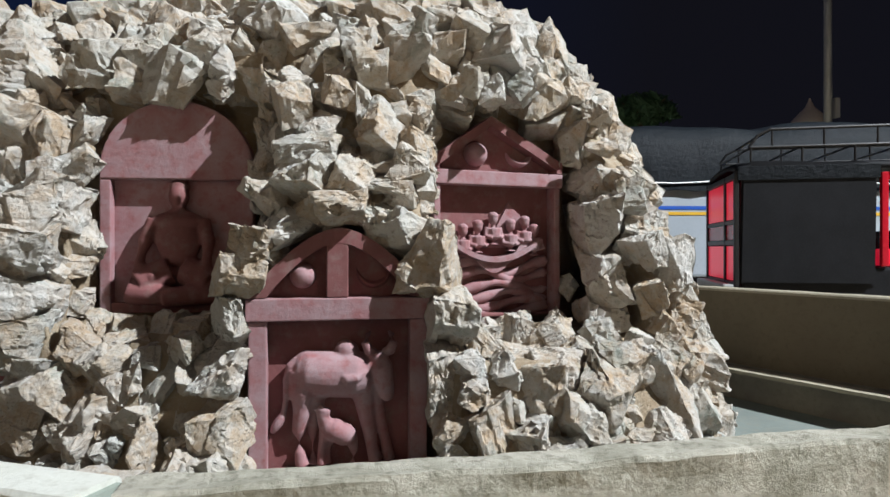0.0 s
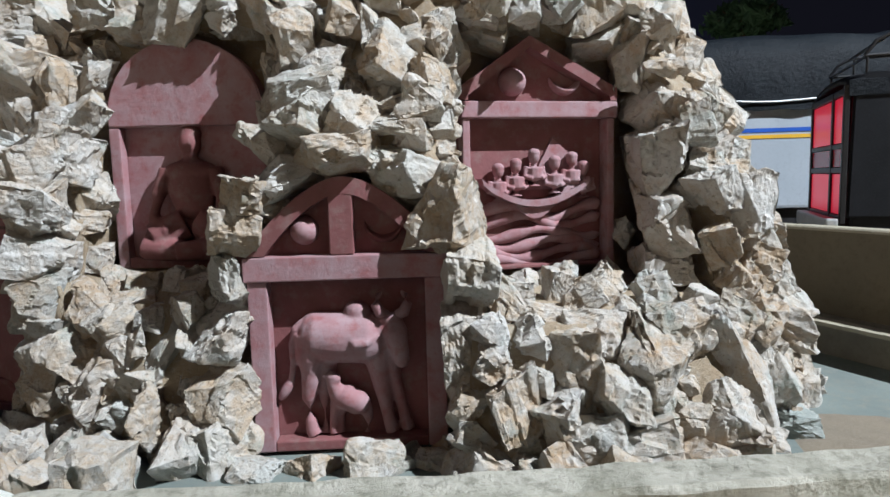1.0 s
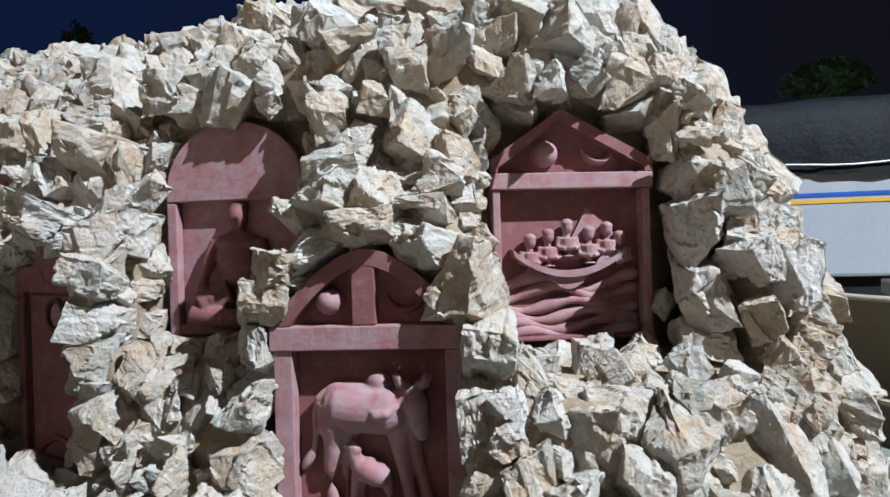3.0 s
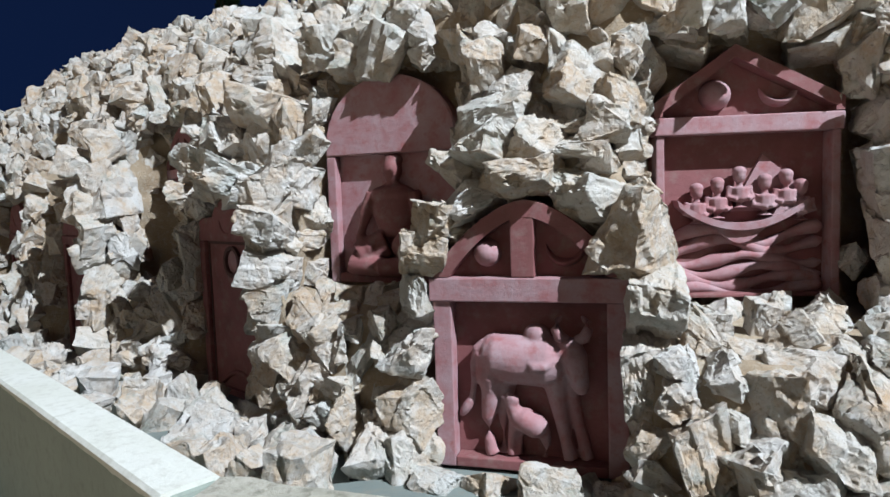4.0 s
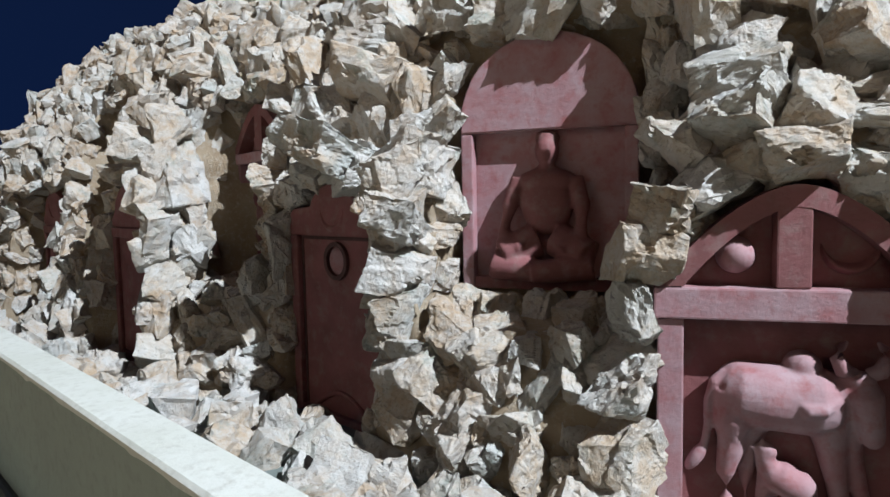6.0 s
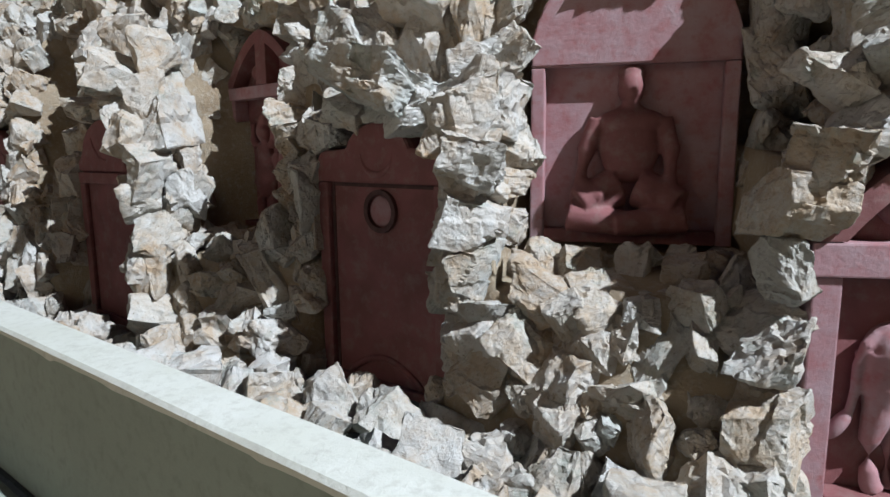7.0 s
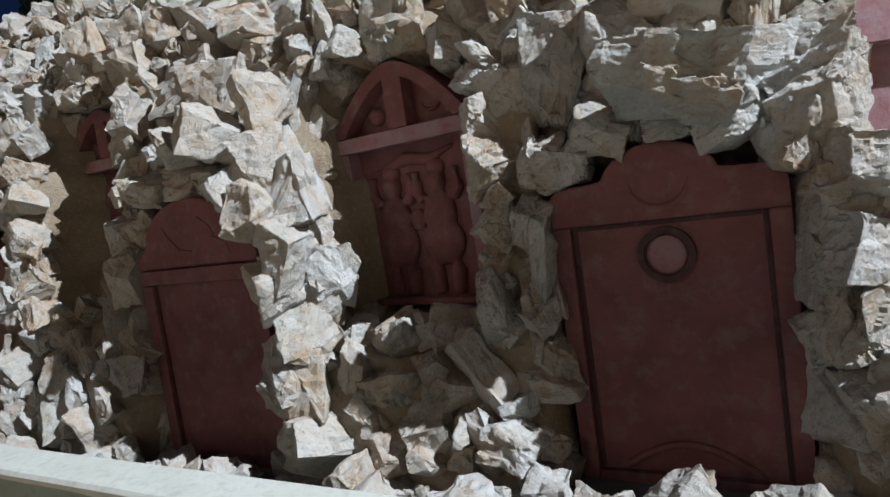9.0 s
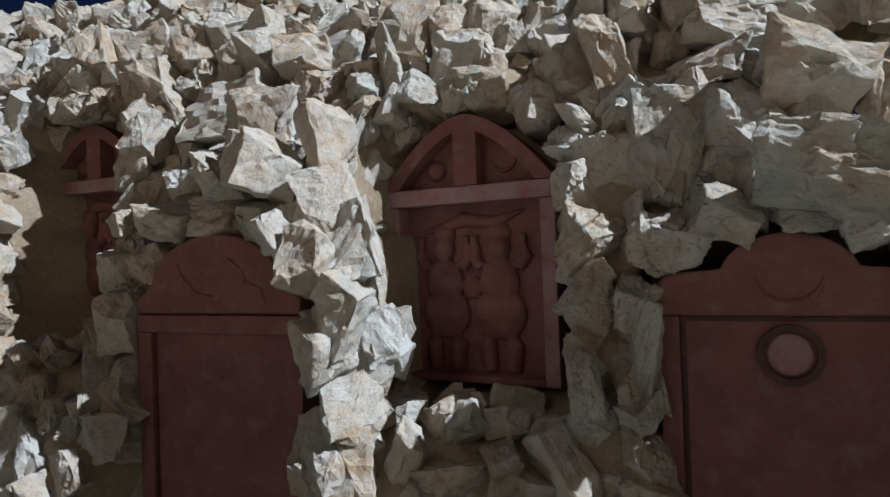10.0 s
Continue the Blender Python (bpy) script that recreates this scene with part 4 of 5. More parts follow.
def ring_tablet():
    tab = tablet("ring", "dark red cement tablet with ring and crescent in relief")
    w, h = 0.82, 1.16
    top = [(-w / 2, 0), (w / 2, 0), (w / 2, h - 0.05)] + arc(w / 2 - 0.06, h - 0.05, 0.06, 0, 90, 5) + [(0.24, h + 0.015)] + arc(0, h - 0.02, 0.21, 15, 165, 16, 0.155) + [(-0.24, h + 0.015)] + arc(-w / 2 + 0.06, h - 0.05, 0.06, 90, 180, 5)
    part("back_panel", prism(top, 0.035, 0.14), RED, tab)
    iw, z0, z1 = 0.342, 0.05, 1.02
    for x0, x1 in ((-w / 2, -iw), (iw, w / 2)):
        part("jamb", box(x0, x1, 0.0, 0.033, 0, z1 - 0.002, 0.007), RED, tab)
    head = [(-w / 2, z1), (w / 2, z1)] + top[2:]
    part("head", prism(head, 0.0, 0.033, bevel=0.006), RED, tab)
    part("sill", box(-iw + 0.002, iw - 0.002, 0.002, 0.033, 0, z0, 0.006), RED, tab)
    bm = bmesh.new()
    strip(arc(0, 0.887, 0.102, 0, 360, 40), arc(0, 0.887, 0.078, 0, 360, 40), 0.012, 0.033, bm)
    part("ring_relief", bm, GRIME_SHADE, tab, "dark raised ring")
    # flat dark strips that paint the shade along the recess edges
    for name, b in (("groove", (-iw + 0.003, -iw + 0.02)), ("groove", (iw - 0.02, iw - 0.003))):
        part(name, box(b[0], b[1], 0.030, 0.0345, z0 + 0.004, z1 - 0.004), GRIME_SHADE, tab)
    part("groove", box(-iw + 0.022, iw - 0.022, 0.030, 0.0345, z1 - 0.022, z1 - 0.004), GRIME_SHADE, tab)
    part("disc", globe(0, 0.887, 0.072, 0.033, 0.22), RED_FADED, tab, smooth=True)
    part("moon", crescent(0.0, 1.145, 0.105, 0.002, 0.014, 0, 0.34), RED, tab, smooth=True)
    bm = bmesh.new()
    limb(bm, [(-0.25 + 0.5 * k / 14, 0.03, 0.055 + 0.11 * math.sin(math.pi * k / 14)) for k in range(15)], [0.008] + [0.016] * 13 + [0.008], 8)
    part("arch_relief", bm, RED, tab, smooth=True)
    return tab


def arch_tablet(key, label):
    tab = tablet(key, label)
    w, h = 0.88, 1.12
    top = [(-w / 2, 0), (w / 2, 0), (w / 2, h - 0.04)] + arc(w / 2 - 0.04, h - 0.04, 0.04, 0, 80, 4) + arc(0, h, 0.37, 8, 172, 18, 0.25) + arc(-w / 2 + 0.04, h - 0.04, 0.04, 100, 180, 4)
    part("back_panel", prism(top, 0.03, 0.14), RED, tab)
    iw, z0, z1 = 0.36, 0.07, 0.955
    for x0, x1 in ((-w / 2, -iw), (iw, w / 2)):
        part("jamb", box(x0, x1, 0.0, 0.028, 0, z1 - 0.002, 0.007), RED, tab)
    part("band", box(-w / 2, w / 2, -0.004, 0.028, z1, z1 + 0.075, 0.006), RED, tab)
    head = [(-w / 2 + 0.005, z1 + 0.082), (w / 2 - 0.005, z1 + 0.082)] + top[2:]
    part("head", prism(head, 0.004, 0.028, bevel=0.006), RED, tab)
    part("sill", box(-iw + 0.002, iw - 0.002, 0.002, 0.028, 0, z0, 0.006), RED, tab)
    for pts in ([(-0.2, 1.25), (-0.17, 1.19), (-0.09, 1.12), (0.0, 1.11)], [(0.08, 1.27), (0.15, 1.22), (0.18, 1.16)], [(0.16, 1.17), (0.25, 1.14), (0.27, 1.07)]):
        bm = bmesh.new()
        limb(bm, [(x, 0.004, z) for x, z in pts], [0.005] + [0.008] * (len(pts) - 2) + [0.004], 8)
        part("scroll_relief", bm, RED, tab, smooth=True)
    return tab


def pair_tablet(key, label):
    tab = tablet(key, label)
    deep = 0.10
    gabled(tab, 0.82, 0.03, 0.80, 0.875, 1.19, 0.345, (-0.05, 0.065), deep, bowed(0.84, 0.875, 1.19, 0.085))
    part("sun_disc", globe(-0.18, 0.965, 0.05, deep - 0.01, 0.9), RED, tab, smooth=True)
    part("moon", crescent(0.16, 0.985, 0.06, deep, 0.04), RED, tab, smooth=True)
    for x, flip in ((-0.155, 1), (0.12, -1)):
        bm = bmesh.new()
        y = deep - 0.01
        ball(bm, (x, y, 0.60), (0.055, 0.055, 0.062), None, 14)
        ball(bm, (x, y + 0.01, 0.665), (0.06, 0.045, 0.05), None, 12)
        ball(bm, (x, y, 0.44), (0.095, 0.05, 0.115), None, 16)
        ball(bm, (x, y, 0.30), (0.125, 0.05, 0.12), None, 16)
        for s in (-1, 1):
            limb(bm, [(x + s * 0.06, y, 0.28), (x + s * 0.065, y, 0.16), (x + s * 0.055, y, 0.04)], [0.055, 0.042, 0.034], 10)
            limb(bm, [(x + s * 0.085, y, 0.51), (x + s * 0.13, y, 0.56), (x + s * 0.115, y - 0.01, 0.66)], [0.034, 0.03, 0.026], 10)
        ball(bm, (x + flip * 0.13, y, 0.42), (0.035, 0.03, 0.06), None, 12)
        ball(bm, (x + flip * 0.12, y, 0.58), (0.035, 0.03, 0.045), None, 12)
        moulded("figure_relief", bm, RED, tab, "plain rounded dancing shape")
    bm = bmesh.new()
    limb(bm, [(-0.26, deep, 0.68), (-0.05, deep - 0.01, 0.73), (0.1, deep - 0.01, 0.71), (0.24, deep, 0.76)], [0.01, 0.035, 0.03, 0.008], 8)
    part("garland_relief", bm, RED, tab, smooth=True)
    return tab


cow_tablet()
boat_tablet()
seat_tablet()
ring_tablet()
pair_tablet("pair", "dark red cement niche with two rounded figures, in shade")
arch_tablet("arch", "dark red cement tablet with an arched head, stained")
pair_tablet("pair_far", "dark red cement niche with two worn figures, farther along")
arch_tablet("arch_far", "dark red arched cement tablet half hidden by rocks")


# ---- along the floor and the wall tops ----
def cap_run(name, pts, thick, z, mat, over, parent, label):
    """Whitewashed top of a wall, with an uneven lip of plaster."""
    bm = bmesh.new()
    rings = []
    for (xa, ya), (xb, yb) in zip(pts, pts[1:]):
        a, b = Vector((xa, ya)), Vector((xb, yb))
        d = (b - a).normalized()
        nrm = Vector((d.y, -d.x))
        count = int((b - a).length / 0.03)
        for k in range(count + 1):
            p = a + (b - a) * k / count
            drip = 0.012 + 0.010 * max(0, noise.noise((p.x * 6, p.y * 6, 3))) + 0.022 * max(0, noise.noise((p.x * 17, p.y * 17, 9)) - 0.25)
            j = 0.003 * noise.noise((p.x * 9, p.y * 9, 1))
            prof = [(-over, z - 0.012), (-over, z + 0.004), (-over + 0.01, z + 0.014), (thick * 0.5, z + 0.016 + j), (thick + over - 0.01, z + 0.013 + j), (thick + over, z + 0.002), (thick + over, z - drip)]
            rings.append([bm.verts.new((p.x + nrm.x * o, p.y + nrm.y * o, zz)) for o, zz in prof])
    for a, b in zip(rings, rings[1:]):
        for k in range(len(a)):
            k2 = (k + 1) % len(a)
            bm.faces.new((a[k], b[k], b[k2], a[k2]))
    bm.faces.new(rings[0])
    bm.faces.new(rings[-1][::-1])
    bmesh.ops.recalc_face_normals(bm, faces=bm.faces)
    return part(name, bm, mat, parent, label)


cap_run("coping", [(-11.0, 4.55), (-0.80, 1.541)], 0.145, WALL_Z - 0.014, CAP, 0.006, wall_west, "whitewashed coping with plaster drips")
wall_east = bpy.data.objects["wall_east"]
cap_run("coping", [(3.9, 2.2), (2.0, 5.28), (0.2, 8.2)], 0.15, 1.04, PALE_CAP, 0.01, wall_east, "thin pale coping")
SEAM = surface("wet_seam", (0.02, 0.03, 0.035), (0.05, 0.06, 0.07), (0.12, 0.13, 0.14), 0.4, 6.0, 40.0, 0.01)
wall_run("gutter_seam", [(-11.0, 4.435), (-0.9, 1.455)], 0.05, 0.1, 0.172, SEAM, wobble=0.014, step=0.05, label="dark wet seam at the foot of the wall", category="seam")
BENCH = surface("bench_cement", (0.20, 0.185, 0.145), (0.15, 0.135, 0.11), (0.14, 0.13, 0.10), 0.9, 3.0, 25.0, 0.004)
bench = wall_run("bench", [(0.05, 8.1), (1.84, 5.19), (3.74, 2.1)], 0.20, 0.2, 0.47, BENCH, out=-1, wobble=0.004, label="low cement ledge along the boundary wall", category="ledge")
cap_run("ledge_top", [(3.74, 2.1), (1.84, 5.19), (0.05, 8.1)], -0.12, 0.472, PALE_CAP, 0.004, bench, "pale painted ledge edge")

SAND = surface("sand", (0.22, 0.185, 0.135), (0.19, 0.16, 0.12), (0.25, 0.21, 0.16), 0.95, 4.0, 60.0, 0.01)


def patch(x, y, rx, ry, seed):
    bm = bmesh.new()
    n, rings = 28, 5
    mid = bm.verts.new((x, y, FLOOR_Z + 0.02))
    last = None
    for k in range(1, rings + 1):
        ring = []
        for i in range(n):
            a = 2 * math.pi * i / n
            r = k / rings * (1 + 0.35 * noise.noise((math.cos(a) * 1.5 + seed, math.sin(a) * 1.5, 0)))
            px, py = x + rx * r * math.cos(a), y + ry * r * math.sin(a)
            ring.append(bm.verts.new((px, py, FLOOR_Z + 0.004 + 0.022 * (1 - k / rings) + (0.008 * noise.noise((px * 9, py * 9, 2)) if k < rings else -0.006))))
        for i in range(n):
            if last is None:
                bm.faces.new((mid, ring[i], ring[(i + 1) % n]))
            else:
                bm.faces.new((last[i], ring[i], ring[(i + 1) % n], last[(i + 1) % n]))
        last = ring
    return tagged(part("sand_patch", bm, SAND, None, smooth=True), "thin drift of pale sand on the cement floor", "sand", kind="stuff")


patch(1.75, 3.15, 0.42, 0.5, 3)
SLATE = surface("flat_stone", (0.30, 0.34, 0.32), (0.38, 0.40, 0.37), (0.2, 0.22, 0.2), 0.85, 5.0, 30.0, 0.01)
for x, y, sx, sy, seed in ((1.42, 3.5, 0.3, 0.26, 3), (1.46, 3.36, 0.24, 0.2, 9), (2.05, 2.72, 0.3, 0.2, 14), (2.2, 2.62, 0.26, 0.2, 21)):
    ob = new("flat_stone", ROCKS[seed].copy())
    ob.data.materials.clear()
    ob.data.materials.append(SLATE)
    ob.matrix_world = pose(x, y, FLOOR_Z + 0.045, 0, 0, seed * 40) @ Matrix.Diagonal((sx, sy, 0.12, 1))
    tagged(ob, "flat grey stone lying on the cement floor", "stone", "loose stones on the floor")

build_rocks()

# ---- beyond the wall ----
BLACK = surface("black_canvas", (0.008, 0.009, 0.011), (0.012, 0.013, 0.016), (0.016, 0.017, 0.02), 0.7, 3.0, 60.0, 0.002, gloss=0.15)
BLACKIRON = surface("black_iron", (0.012, 0.012, 0.014), (0.02, 0.02, 0.022), (0.03, 0.03, 0.03), 0.45, 6.0, 50.0, 0.001, 0.3)
TARP = surface("blue_tarpaulin", (0.005, 0.008, 0.011), (0.004, 0.006, 0.009), (0.008, 0.012, 0.016), 0.6, 1.5, 9.0, 0.02, gloss=0.15)
WHITEPAINT = surface("white_van_paint", (0.36, 0.40, 0.44), (0.33, 0.37, 0.41), (0.3, 0.33, 0.36), 0.35, 1.5, 20.0, 0.001)
BLUEPAINT = surface("blue_stripe_paint", (0.02, 0.09, 0.42), (0.02, 0.08, 0.36), (0.03, 0.1, 0.4), 0.4, 3.0, 20.0, 0.001)
YELLOWPAINT = surface("yellow_stripe_paint", (0.65, 0.38, 0.03), (0.6, 0.34, 0.03), (0.6, 0.4, 0.06), 0.4, 3.0, 20.0, 0.001)
REDPAINT = surface("glossy_red_paint", (0.55, 0.012, 0.03), (0.48, 0.01, 0.025), (0.6, 0.02, 0.04), 0.25, 2.0, 20.0, 0.001)
GREYSTEEL = surface("galvanised_steel", (0.45, 0.47, 0.47), (0.38, 0.40, 0.40), (0.5, 0.5, 0.48), 0.5, 3.0, 30.0, 0.001, 0.4)
RUBBER = surface("tyre_rubber", (0.02, 0.02, 0.02), (0.03, 0.03, 0.03), (0.04, 0.04, 0.04), 0.85, 4.0, 40.0, 0.003)
LEAF = surface("leaf_green", (0.07, 0.16, 0.07), (0.05, 0.12, 0.06), (0.1, 0.2, 0.1), 0.6, 1.0, 6.0, 0.002)
BARK = surface("bark", (0.16, 0.12, 0.08), (0.11, 0.08, 0.05), (0.2, 0.16, 0.11), 0.9, 3.0, 20.0, 0.01)
PALEPAINT = surface("pale_building_paint", (0.7, 0.62, 0.52), (0.62, 0.55, 0.46), (0.55, 0.5, 0.42), 0.8, 0.8, 8.0, 0.002)
# red emission for the lit tail panels, and added to the seat cover
GLOWRED, lnt, lbs = material("red_glow", 0.3)
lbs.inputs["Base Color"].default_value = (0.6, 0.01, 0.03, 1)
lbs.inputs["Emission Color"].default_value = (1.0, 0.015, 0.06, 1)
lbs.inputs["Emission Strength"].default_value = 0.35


def wheel(parent, x, y, r):
    bm = bmesh.new()
    ring = [(r * 0.62, -0.09), (r * 0.97, -0.1), (r, -0.06), (r, 0.06), (r * 0.97, 0.1), (r * 0.62, 0.09)]
    rows = [[bm.verts.new((x + c * math.cos(a), y + d, r + c * math.sin(a))) for c, d in ring] for a in [2 * math.pi * k / 28 for k in range(28)]]
    for k in range(28):
        for i in range(6):
            bm.faces.new((rows[k][i], rows[k][(i + 1) % 6], rows[(k + 1) % 28][(i + 1) % 6], rows[(k + 1) % 28][i]))
    bmesh.ops.recalc_face_normals(bm, faces=bm.faces)
    tyre = part("tyre", bm, RUBBER, parent, smooth=False)
    bm = bmesh.new()
    bmesh.ops.create_cone(bm, cap_ends=True, segments=24, radius1=r * 0.615, radius2=r * 0.615, depth=0.12, matrix=Matrix.Translation((x, y, r)) @ Matrix.Rotation(radians(90), 4, "X"))
    part("rim", bm, GREYSTEEL, tyre)


def tubes(bm, runs, r, seg=8):
    for pts in runs:
        limb(bm, pts, [r] * len(pts), seg)


def jeep():
    """Side on to the square, its tail to the left."""
    j = tagged(new("jeep"), "black canvas topped jeep with red tail panels and roof rack", "jeep")
    j.matrix_world = pose(2.99, 6.4, 0.0, 0, 0, -12)
    L, W = 3.7, 1.45
    part("body", box(0.05, L, 0.03, W - 0.03, 0.55, 1.18, 0.03), BLACK, j)
    bm = bmesh.new()
    side = [(0.02, 1.0), (1.26, 1.0), (1.28, 2.12), (1.2, 2.22), (0.14, 2.26), (0.04, 2.14)]
    prism(side, 0.0, 0.05, bm, 0.02)
    part("canvas_side", bm, BLACK, j, "black canvas side curtain")
    part("canvas_side", prism([(x, z) for x, z in side], W - 0.05, W), BLACK, j)
    bm = bmesh.new()
    rows = []
    for k in range(13):
        y = W * k / 12
        z = 2.20 + 0.09 * math.sin(math.pi * k / 12) ** 0.5
        rows.append([bm.verts.new((x, y, z + 0.012 * noise.noise((x * 3, y * 4, 0)) - (0.03 if x == 0 else 0))) for x in (0, 0.1, 0.6, 1.2, 1.8, 2.5)])
    for a, b in zip(rows, rows[1:]):
        for i in range(5):
            bm.faces.new((a[i], a[i + 1], b[i + 1], b[i]))
    r = bmesh.ops.extrude_face_region(bm, geom=list(bm.faces))
    bmesh.ops.translate(bm, verts=[v for v in r["geom"] if isinstance(v, bmesh.types.BMVert)], vec=(0, 0, -0.05))
    bmesh.ops.recalc_face_normals(bm, faces=bm.faces)
    part("canvas_roof", bm, BLACK, j, "taut canvas roof", smooth=True)
    part("canvas_flap", box(0.0, 1.3, -0.012, -0.001, 2.06, 2.2, 0.004), TARP, j, "bluish folded canvas edge")
    # tail: red panels behind a dark frame
    tail = part("tail_frame", box(-0.03, 0.015, 0.0, 0.06, 0.95, 2.16, 0.008), BLACKIRON, j)
    for y0, y1 in ((0.44, 0.5), (W - 0.06, W)):
        part("tail_post", box(-0.03, 0.015, y0, y1, 0.95, 2.14, 0.008), BLACKIRON, j)
    for z0, z1 in ((0.95, 1.02), (1.4, 1.45), (1.62, 1.66), (2.08, 2.14)):
        part("tail_rail", box(-0.025, 0.01, 0.062, W - 0.062, z0, z1, 0.006), BLACKIRON, j)
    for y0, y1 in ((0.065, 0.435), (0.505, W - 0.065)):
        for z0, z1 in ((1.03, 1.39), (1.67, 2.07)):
            part("tail_panel", box(-0.012, 0.006, y0, y1, z0, z1), GLOWRED, j, "glowing red tail panel")
        part("tail_panel", box(-0.012, 0.006, y0, y1, 1.455, 1.615), REDPAINT, j)
    part("bumper", box(-0.14, -0.035, 0.0, W, 0.86, 1.0, 0.02), GREYSTEEL, j, "grey steel rear bumper")
    # open side beyond the canvas: red frame and seats
    for x in (1.32, 2.1):
        part("door_post", box(x, x + 0.06, 0.01, 0.07, 1.19, 2.12, 0.01), REDPAINT, j, "red painted door post")
    part("door_rail", box(1.385, 2.095, 0.012, 0.068, 2.04, 2.12, 0.01), REDPAINT, j)
    part("seat", box(1.5, 1.95, 0.2, 1.2, 1.19, 1.55, 0.05), BLACK, j)
    # the seat cover is no lamp; its red glow is added
    part("seat_cover", box(1.40, 1.46, 0.1, 1.3, 1.19, 1.36, 0.02), GLOWRED, j)
    # roof rack
    bm = bmesh.new()
    zr = 2.58
    tubes(bm, [[(0.12, 0.05, 2.40), (0.2, 0.05, 2.52), (0.32, 0.05, zr), (2.6, 0.05, zr)], [(0.12, W - 0.05, 2.40), (0.2, W - 0.05, 2.52), (0.32, W - 0.05, zr), (2.6, W - 0.05, zr)],
               [(0.12, 0.05, 2.40), (2.6, 0.05, 2.40)], [(0.12, W - 0.05, 2.40), (2.6, W - 0.05, 2.40)], [(0.32, 0.05, zr), (0.32, W - 0.05, zr)]], 0.016)
    rack = part("roof_rack", bm, BLACKIRON, j, "black tubular roof rack")
    for k in range(6):
        bm = bmesh.new()
        x = 0.14 + 0.48 * k
        tubes(bm, [[(x, 0.05, 2.40), (x, W - 0.05, 2.40)], [(x + 0.2, 0.05, 2.40), (x + 0.2, 0.05, zr)], [(x + 0.2, W - 0.05, 2.40), (x + 0.2, W - 0.05, zr)], [(x, 0.05, 2.24), (x, 0.05, 2.40)], [(x, W - 0.05, 2.24), (x, W - 0.05, 2.40)]], 0.012)
        part("rack_bar", bm, BLACKIRON, rack)
    for x in (0.75, 2.9):
        wheel(j, x, 0.1, 0.36)
        wheel(j, x, W - 0.1, 0.36)
    return j


def covered_truck():
    t = tagged(new("truck"), "white truck with stripes and a dark blue tarpaulin over its load", "truck")
    t.matrix_world = pose(2.0, 9.0, 0.0, 0, 0, 3)
    part("body", box(0, 5.4, 0, 1.9, 0.95, 2.28, 0.04), WHITEPAINT, t, "white painted side")
    part("blue_stripe", box(0.02, 5.38, -0.008, -0.001, 1.93, 1.98), BLUEPAINT, t)
    part("yellow_stripe", box(0.02, 5.38, -0.008, -0.001, 1.85, 1.895), YELLOWPAINT, t)
    part("chassis", box(0.1, 5.3, 0.1, 1.8, 0.55, 0.945), BLACKIRON, t)
    bm = bmesh.new()
    rows = []
    prof = [(-0.06, 2.2), (-0.05, 2.5), (-0.02, 2.85), (0.1, 3.1), (0.5, 3.22), (1.0, 3.27), (1.5, 3.2), (1.85, 3.0), (1.95, 2.2)]
    for k in range(70):
        x = -0.05 + 5.5 * k / 69
        rows.append([bm.verts.new((x, y + 0.05 * noise.noise((x * 1.3, z * 3.0, 1)) + 0.02 * noise.noise((x * 5, z * 7, 4)),
                                   z + (0.07 * noise.noise((x * 1.2, y * 1.2, 7)) if z > 2.7 else 0.03 * noise.noise((x * 4, y, 2)))
                                   + (0.12 * max(0, math.sin((x - 2.8) * 1.3)) if z > 3 and x > 2.8 else 0))) for y, z in prof])
    for a, b in zip(rows, rows[1:]):
        for i in range(len(prof) - 1):
            bm.faces.new((a[i], b[i], b[i + 1], a[i + 1]))
    bm.faces.new(rows[0])
    bm.faces.new(rows[-1][::-1])
    bmesh.ops.recalc_face_normals(bm, faces=bm.faces)
    part("tarpaulin", bm, TARP, t, "creased dark blue tarpaulin", smooth=True)
    bm = bmesh.new()
    tubes(bm, [[(-0.05 + 5.5 * k / 20, -0.09, 2.32 + 0.02 * math.sin(k)) for k in range(21)]], 0.012)
    part("rope", bm, GREYSTEEL, t)
    for x in (0.9, 4.4):
        wheel(t, x, 0.15, 0.42)
        wheel(t, x, 1.75, 0.42)
    return t


jeep()
covered_truck()


def light_mast():
    p = tagged(new("light_mast"), "tall pale steel lighting pole", "pole")
    p.matrix_world = pose(8.62, 14.1, 0, 0, 0, 0)
    bm = bmesh.new()
    limb(bm, [(0, 0, 0), (0, 0, 6), (0, 0, 12)], [0.10, 0.085, 0.07], 16)
    part("shaft", bm, GREYSTEEL, p, smooth=True)
    bm = bmesh.new()
    limb(bm, [(0, 0, 7.02), (-0.35, 0, 7.1), (-0.62, 0, 7.12)], [0.03, 0.03, 0.03], 8)
    part("arm", bm, GREYSTEEL, p)
    part("lamp_head", box(-0.8, -0.55, -0.08, 0.08, 7.02, 7.1, 0.02), GREYSTEEL, p)
    part("junction_box", box(0.12, 0.24, -0.08, 0.08, 4.3, 4.75, 0.02), GREYSTEEL, p)
    return p


light_mast()


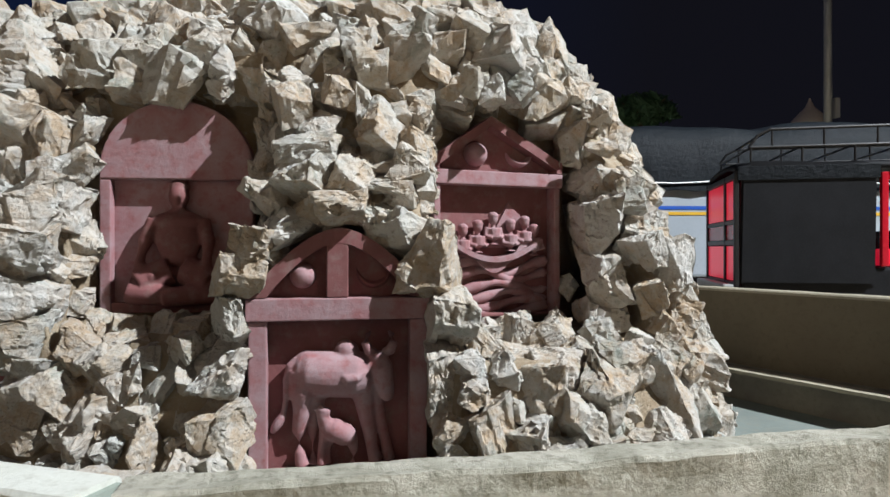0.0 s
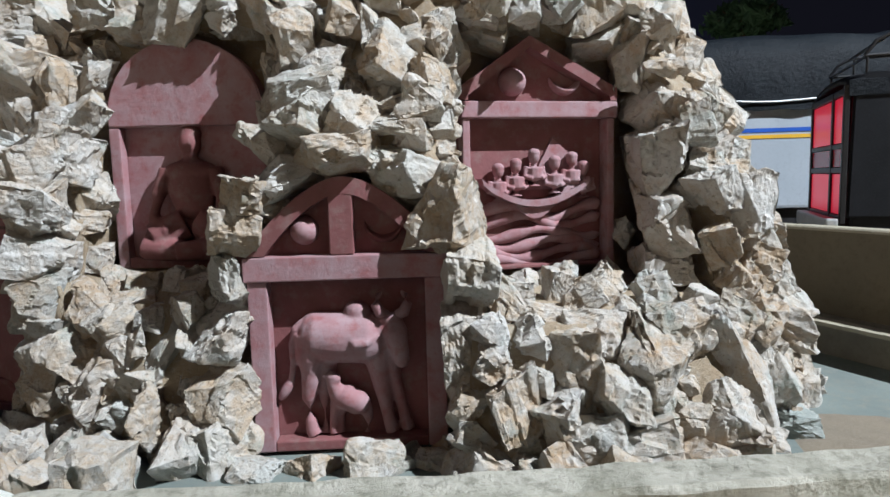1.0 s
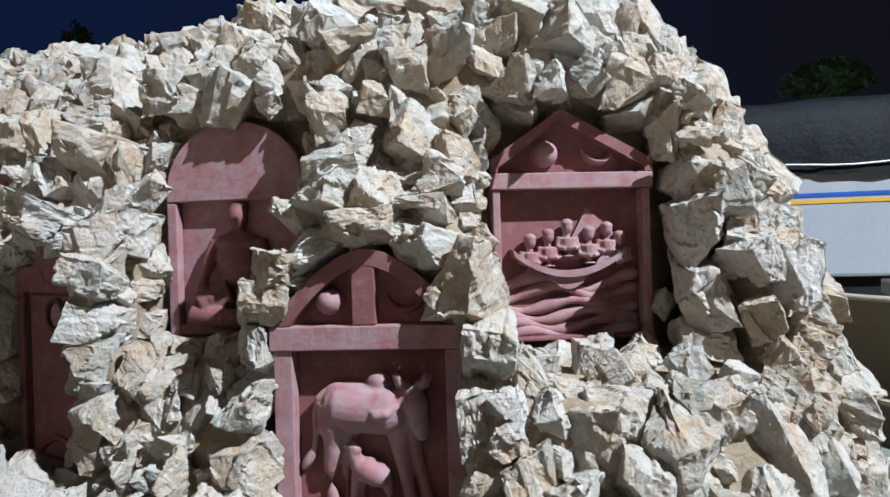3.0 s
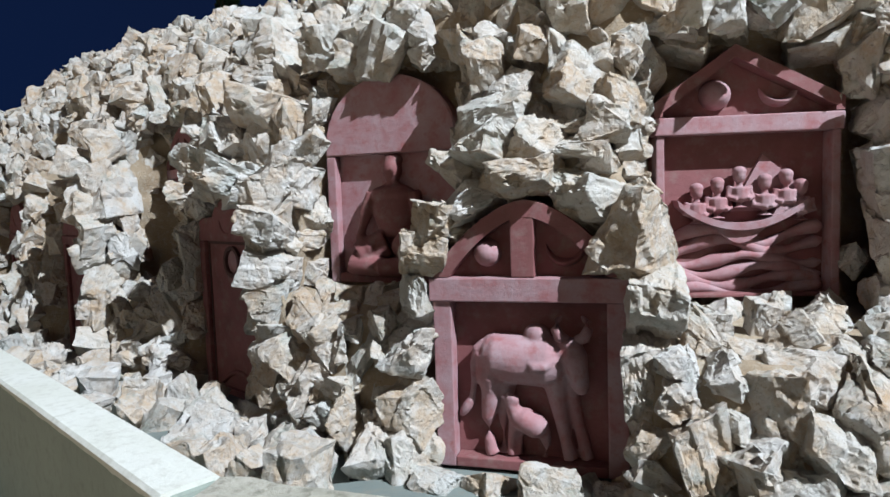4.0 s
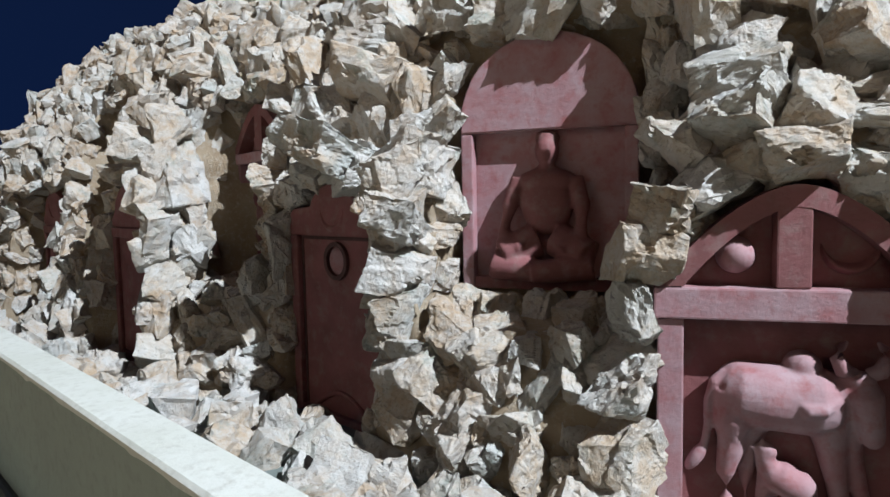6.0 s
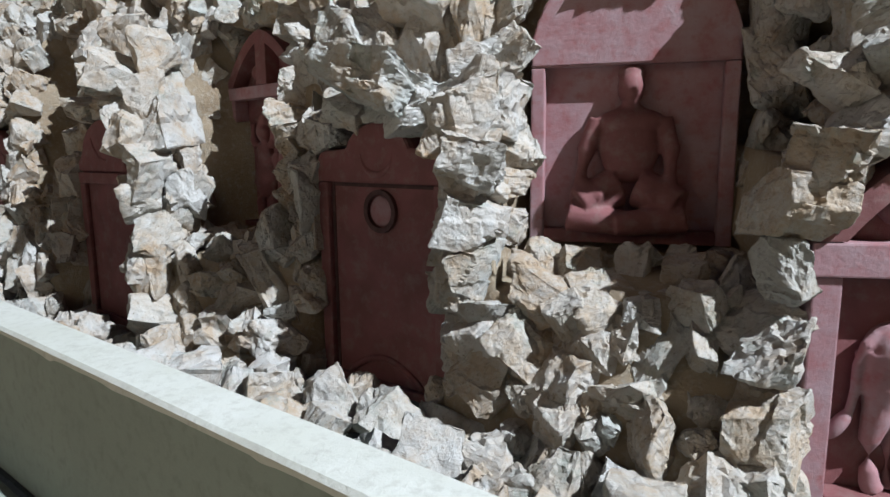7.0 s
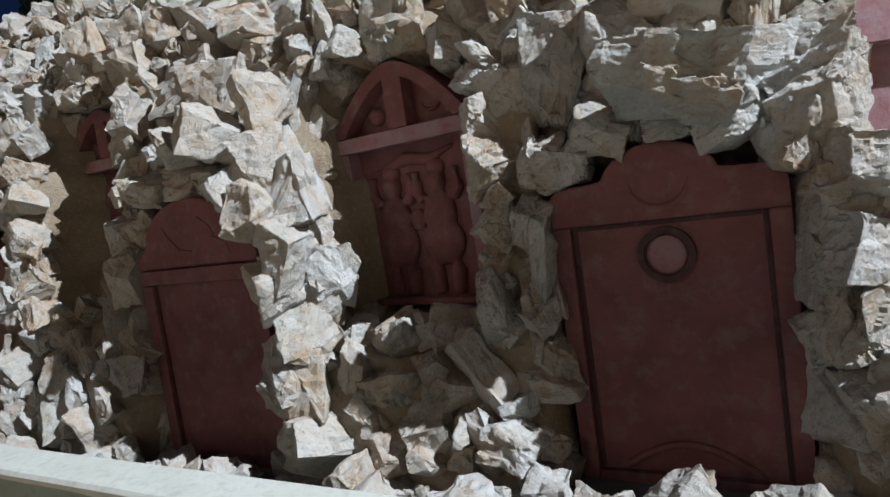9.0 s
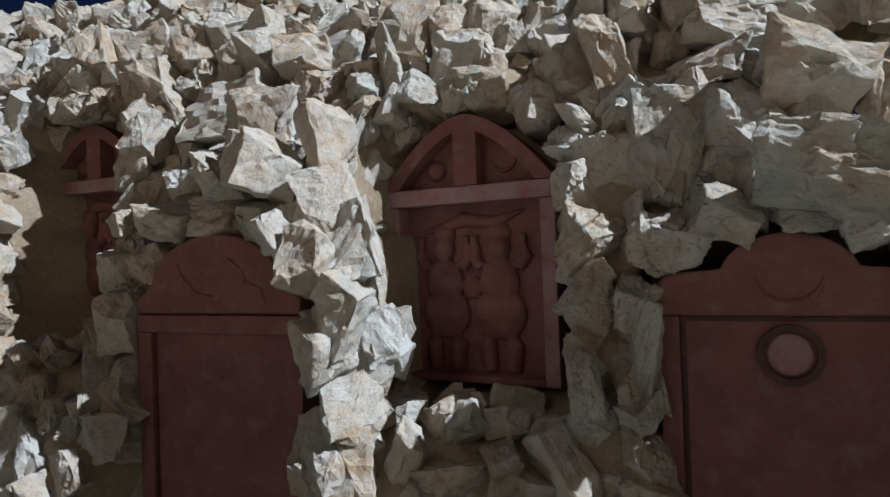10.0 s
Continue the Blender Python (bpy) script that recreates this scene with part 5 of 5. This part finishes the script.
def pavilion():
    b = tagged(new("pavilion"), "small pale domed pavilion lit at night", "pavilion")
    b.matrix_world = pose(9.9, 17.0, 0)
    part("walls", box(-0.55, 0.55, -0.55, 0.55, 0, 4.42, 0.02), PALEPAINT, b)
    bm = bmesh.new()
    rings = [(0.6, 4.4), (0.58, 4.6), (0.45, 4.85), (0.26, 5.05), (0.12, 5.2), (0.05, 5.35), (0.02, 5.45)]
    limb(bm, [(0, 0, z) for r, z in rings], [r for r, z in rings], 20)
    part("dome", bm, PALEPAINT, b, smooth=True)
    return b


pavilion()


def tree(x, y, trunk, crown_z, rx, rz, count, seed, label):
    t = tagged(new("tree"), label, "tree", "trees beyond the square")
    t.matrix_world = pose(x, y, 0)
    rnd = random.Random(seed)
    bm = bmesh.new()
    limb(bm, [(0, 0, 0), (0.05, 0.02, crown_z * 0.5), (0, 0, crown_z)], [trunk, trunk * 0.8, trunk * 0.4], 10)
    for k in range(7):
        a = rnd.uniform(0, 6.28)
        limb(bm, [(0, 0, crown_z - rz * 0.8), (math.cos(a) * rx * 0.4, math.sin(a) * rx * 0.4, crown_z - rz * 0.2), (math.cos(a) * rx * 0.8, math.sin(a) * rx * 0.8, crown_z + rz * rnd.uniform(-0.3, 0.6))], [trunk * 0.4, trunk * 0.22, trunk * 0.08], 6)
    part("trunk", bm, BARK, t)
    verts, faces = [], []
    for k in range(count):
        d = Vector((rnd.gauss(0, 1), rnd.gauss(0, 1), rnd.gauss(0, 1))).normalized() * rnd.uniform(0.35, 1.0) ** 0.5
        d *= 0.8 + 0.35 * noise.noise(d * 2.5 + Vector((seed, 0, 0)))
        c = Vector((d.x * rx, d.y * rx, crown_z + d.z * rz))
        q = Euler((rnd.uniform(0, 6.3), rnd.uniform(0, 6.3), 0)).to_matrix()
        s = rnd.uniform(0.10, 0.2) * min(1.2, rx)
        base = len(verts)
        for px, py, pz in ((-s, 0, 0), (0, -s * 0.4, 0.02), (s, 0, 0), (0, s * 0.4, 0.02)):
            verts.append(tuple(c + q @ Vector((px, py, pz))))
        faces.append((base, base + 1, base + 2, base + 3))
    me = bpy.data.meshes.new("crown")
    me.from_pydata(verts, [], faces)
    me.materials.append(LEAF)
    ob = new("crown", me)
    ob.parent = t
    return t


tree(6.25, 20.0, 0.16, 5.75, 1.2, 0.55, 1500, 2, "broad green tree lit from below beyond the trucks")
tree(-29.5, 30.2, 0.3, 13.6, 1.1, 1.6, 1500, 5, "tall narrow green tree behind the mound")
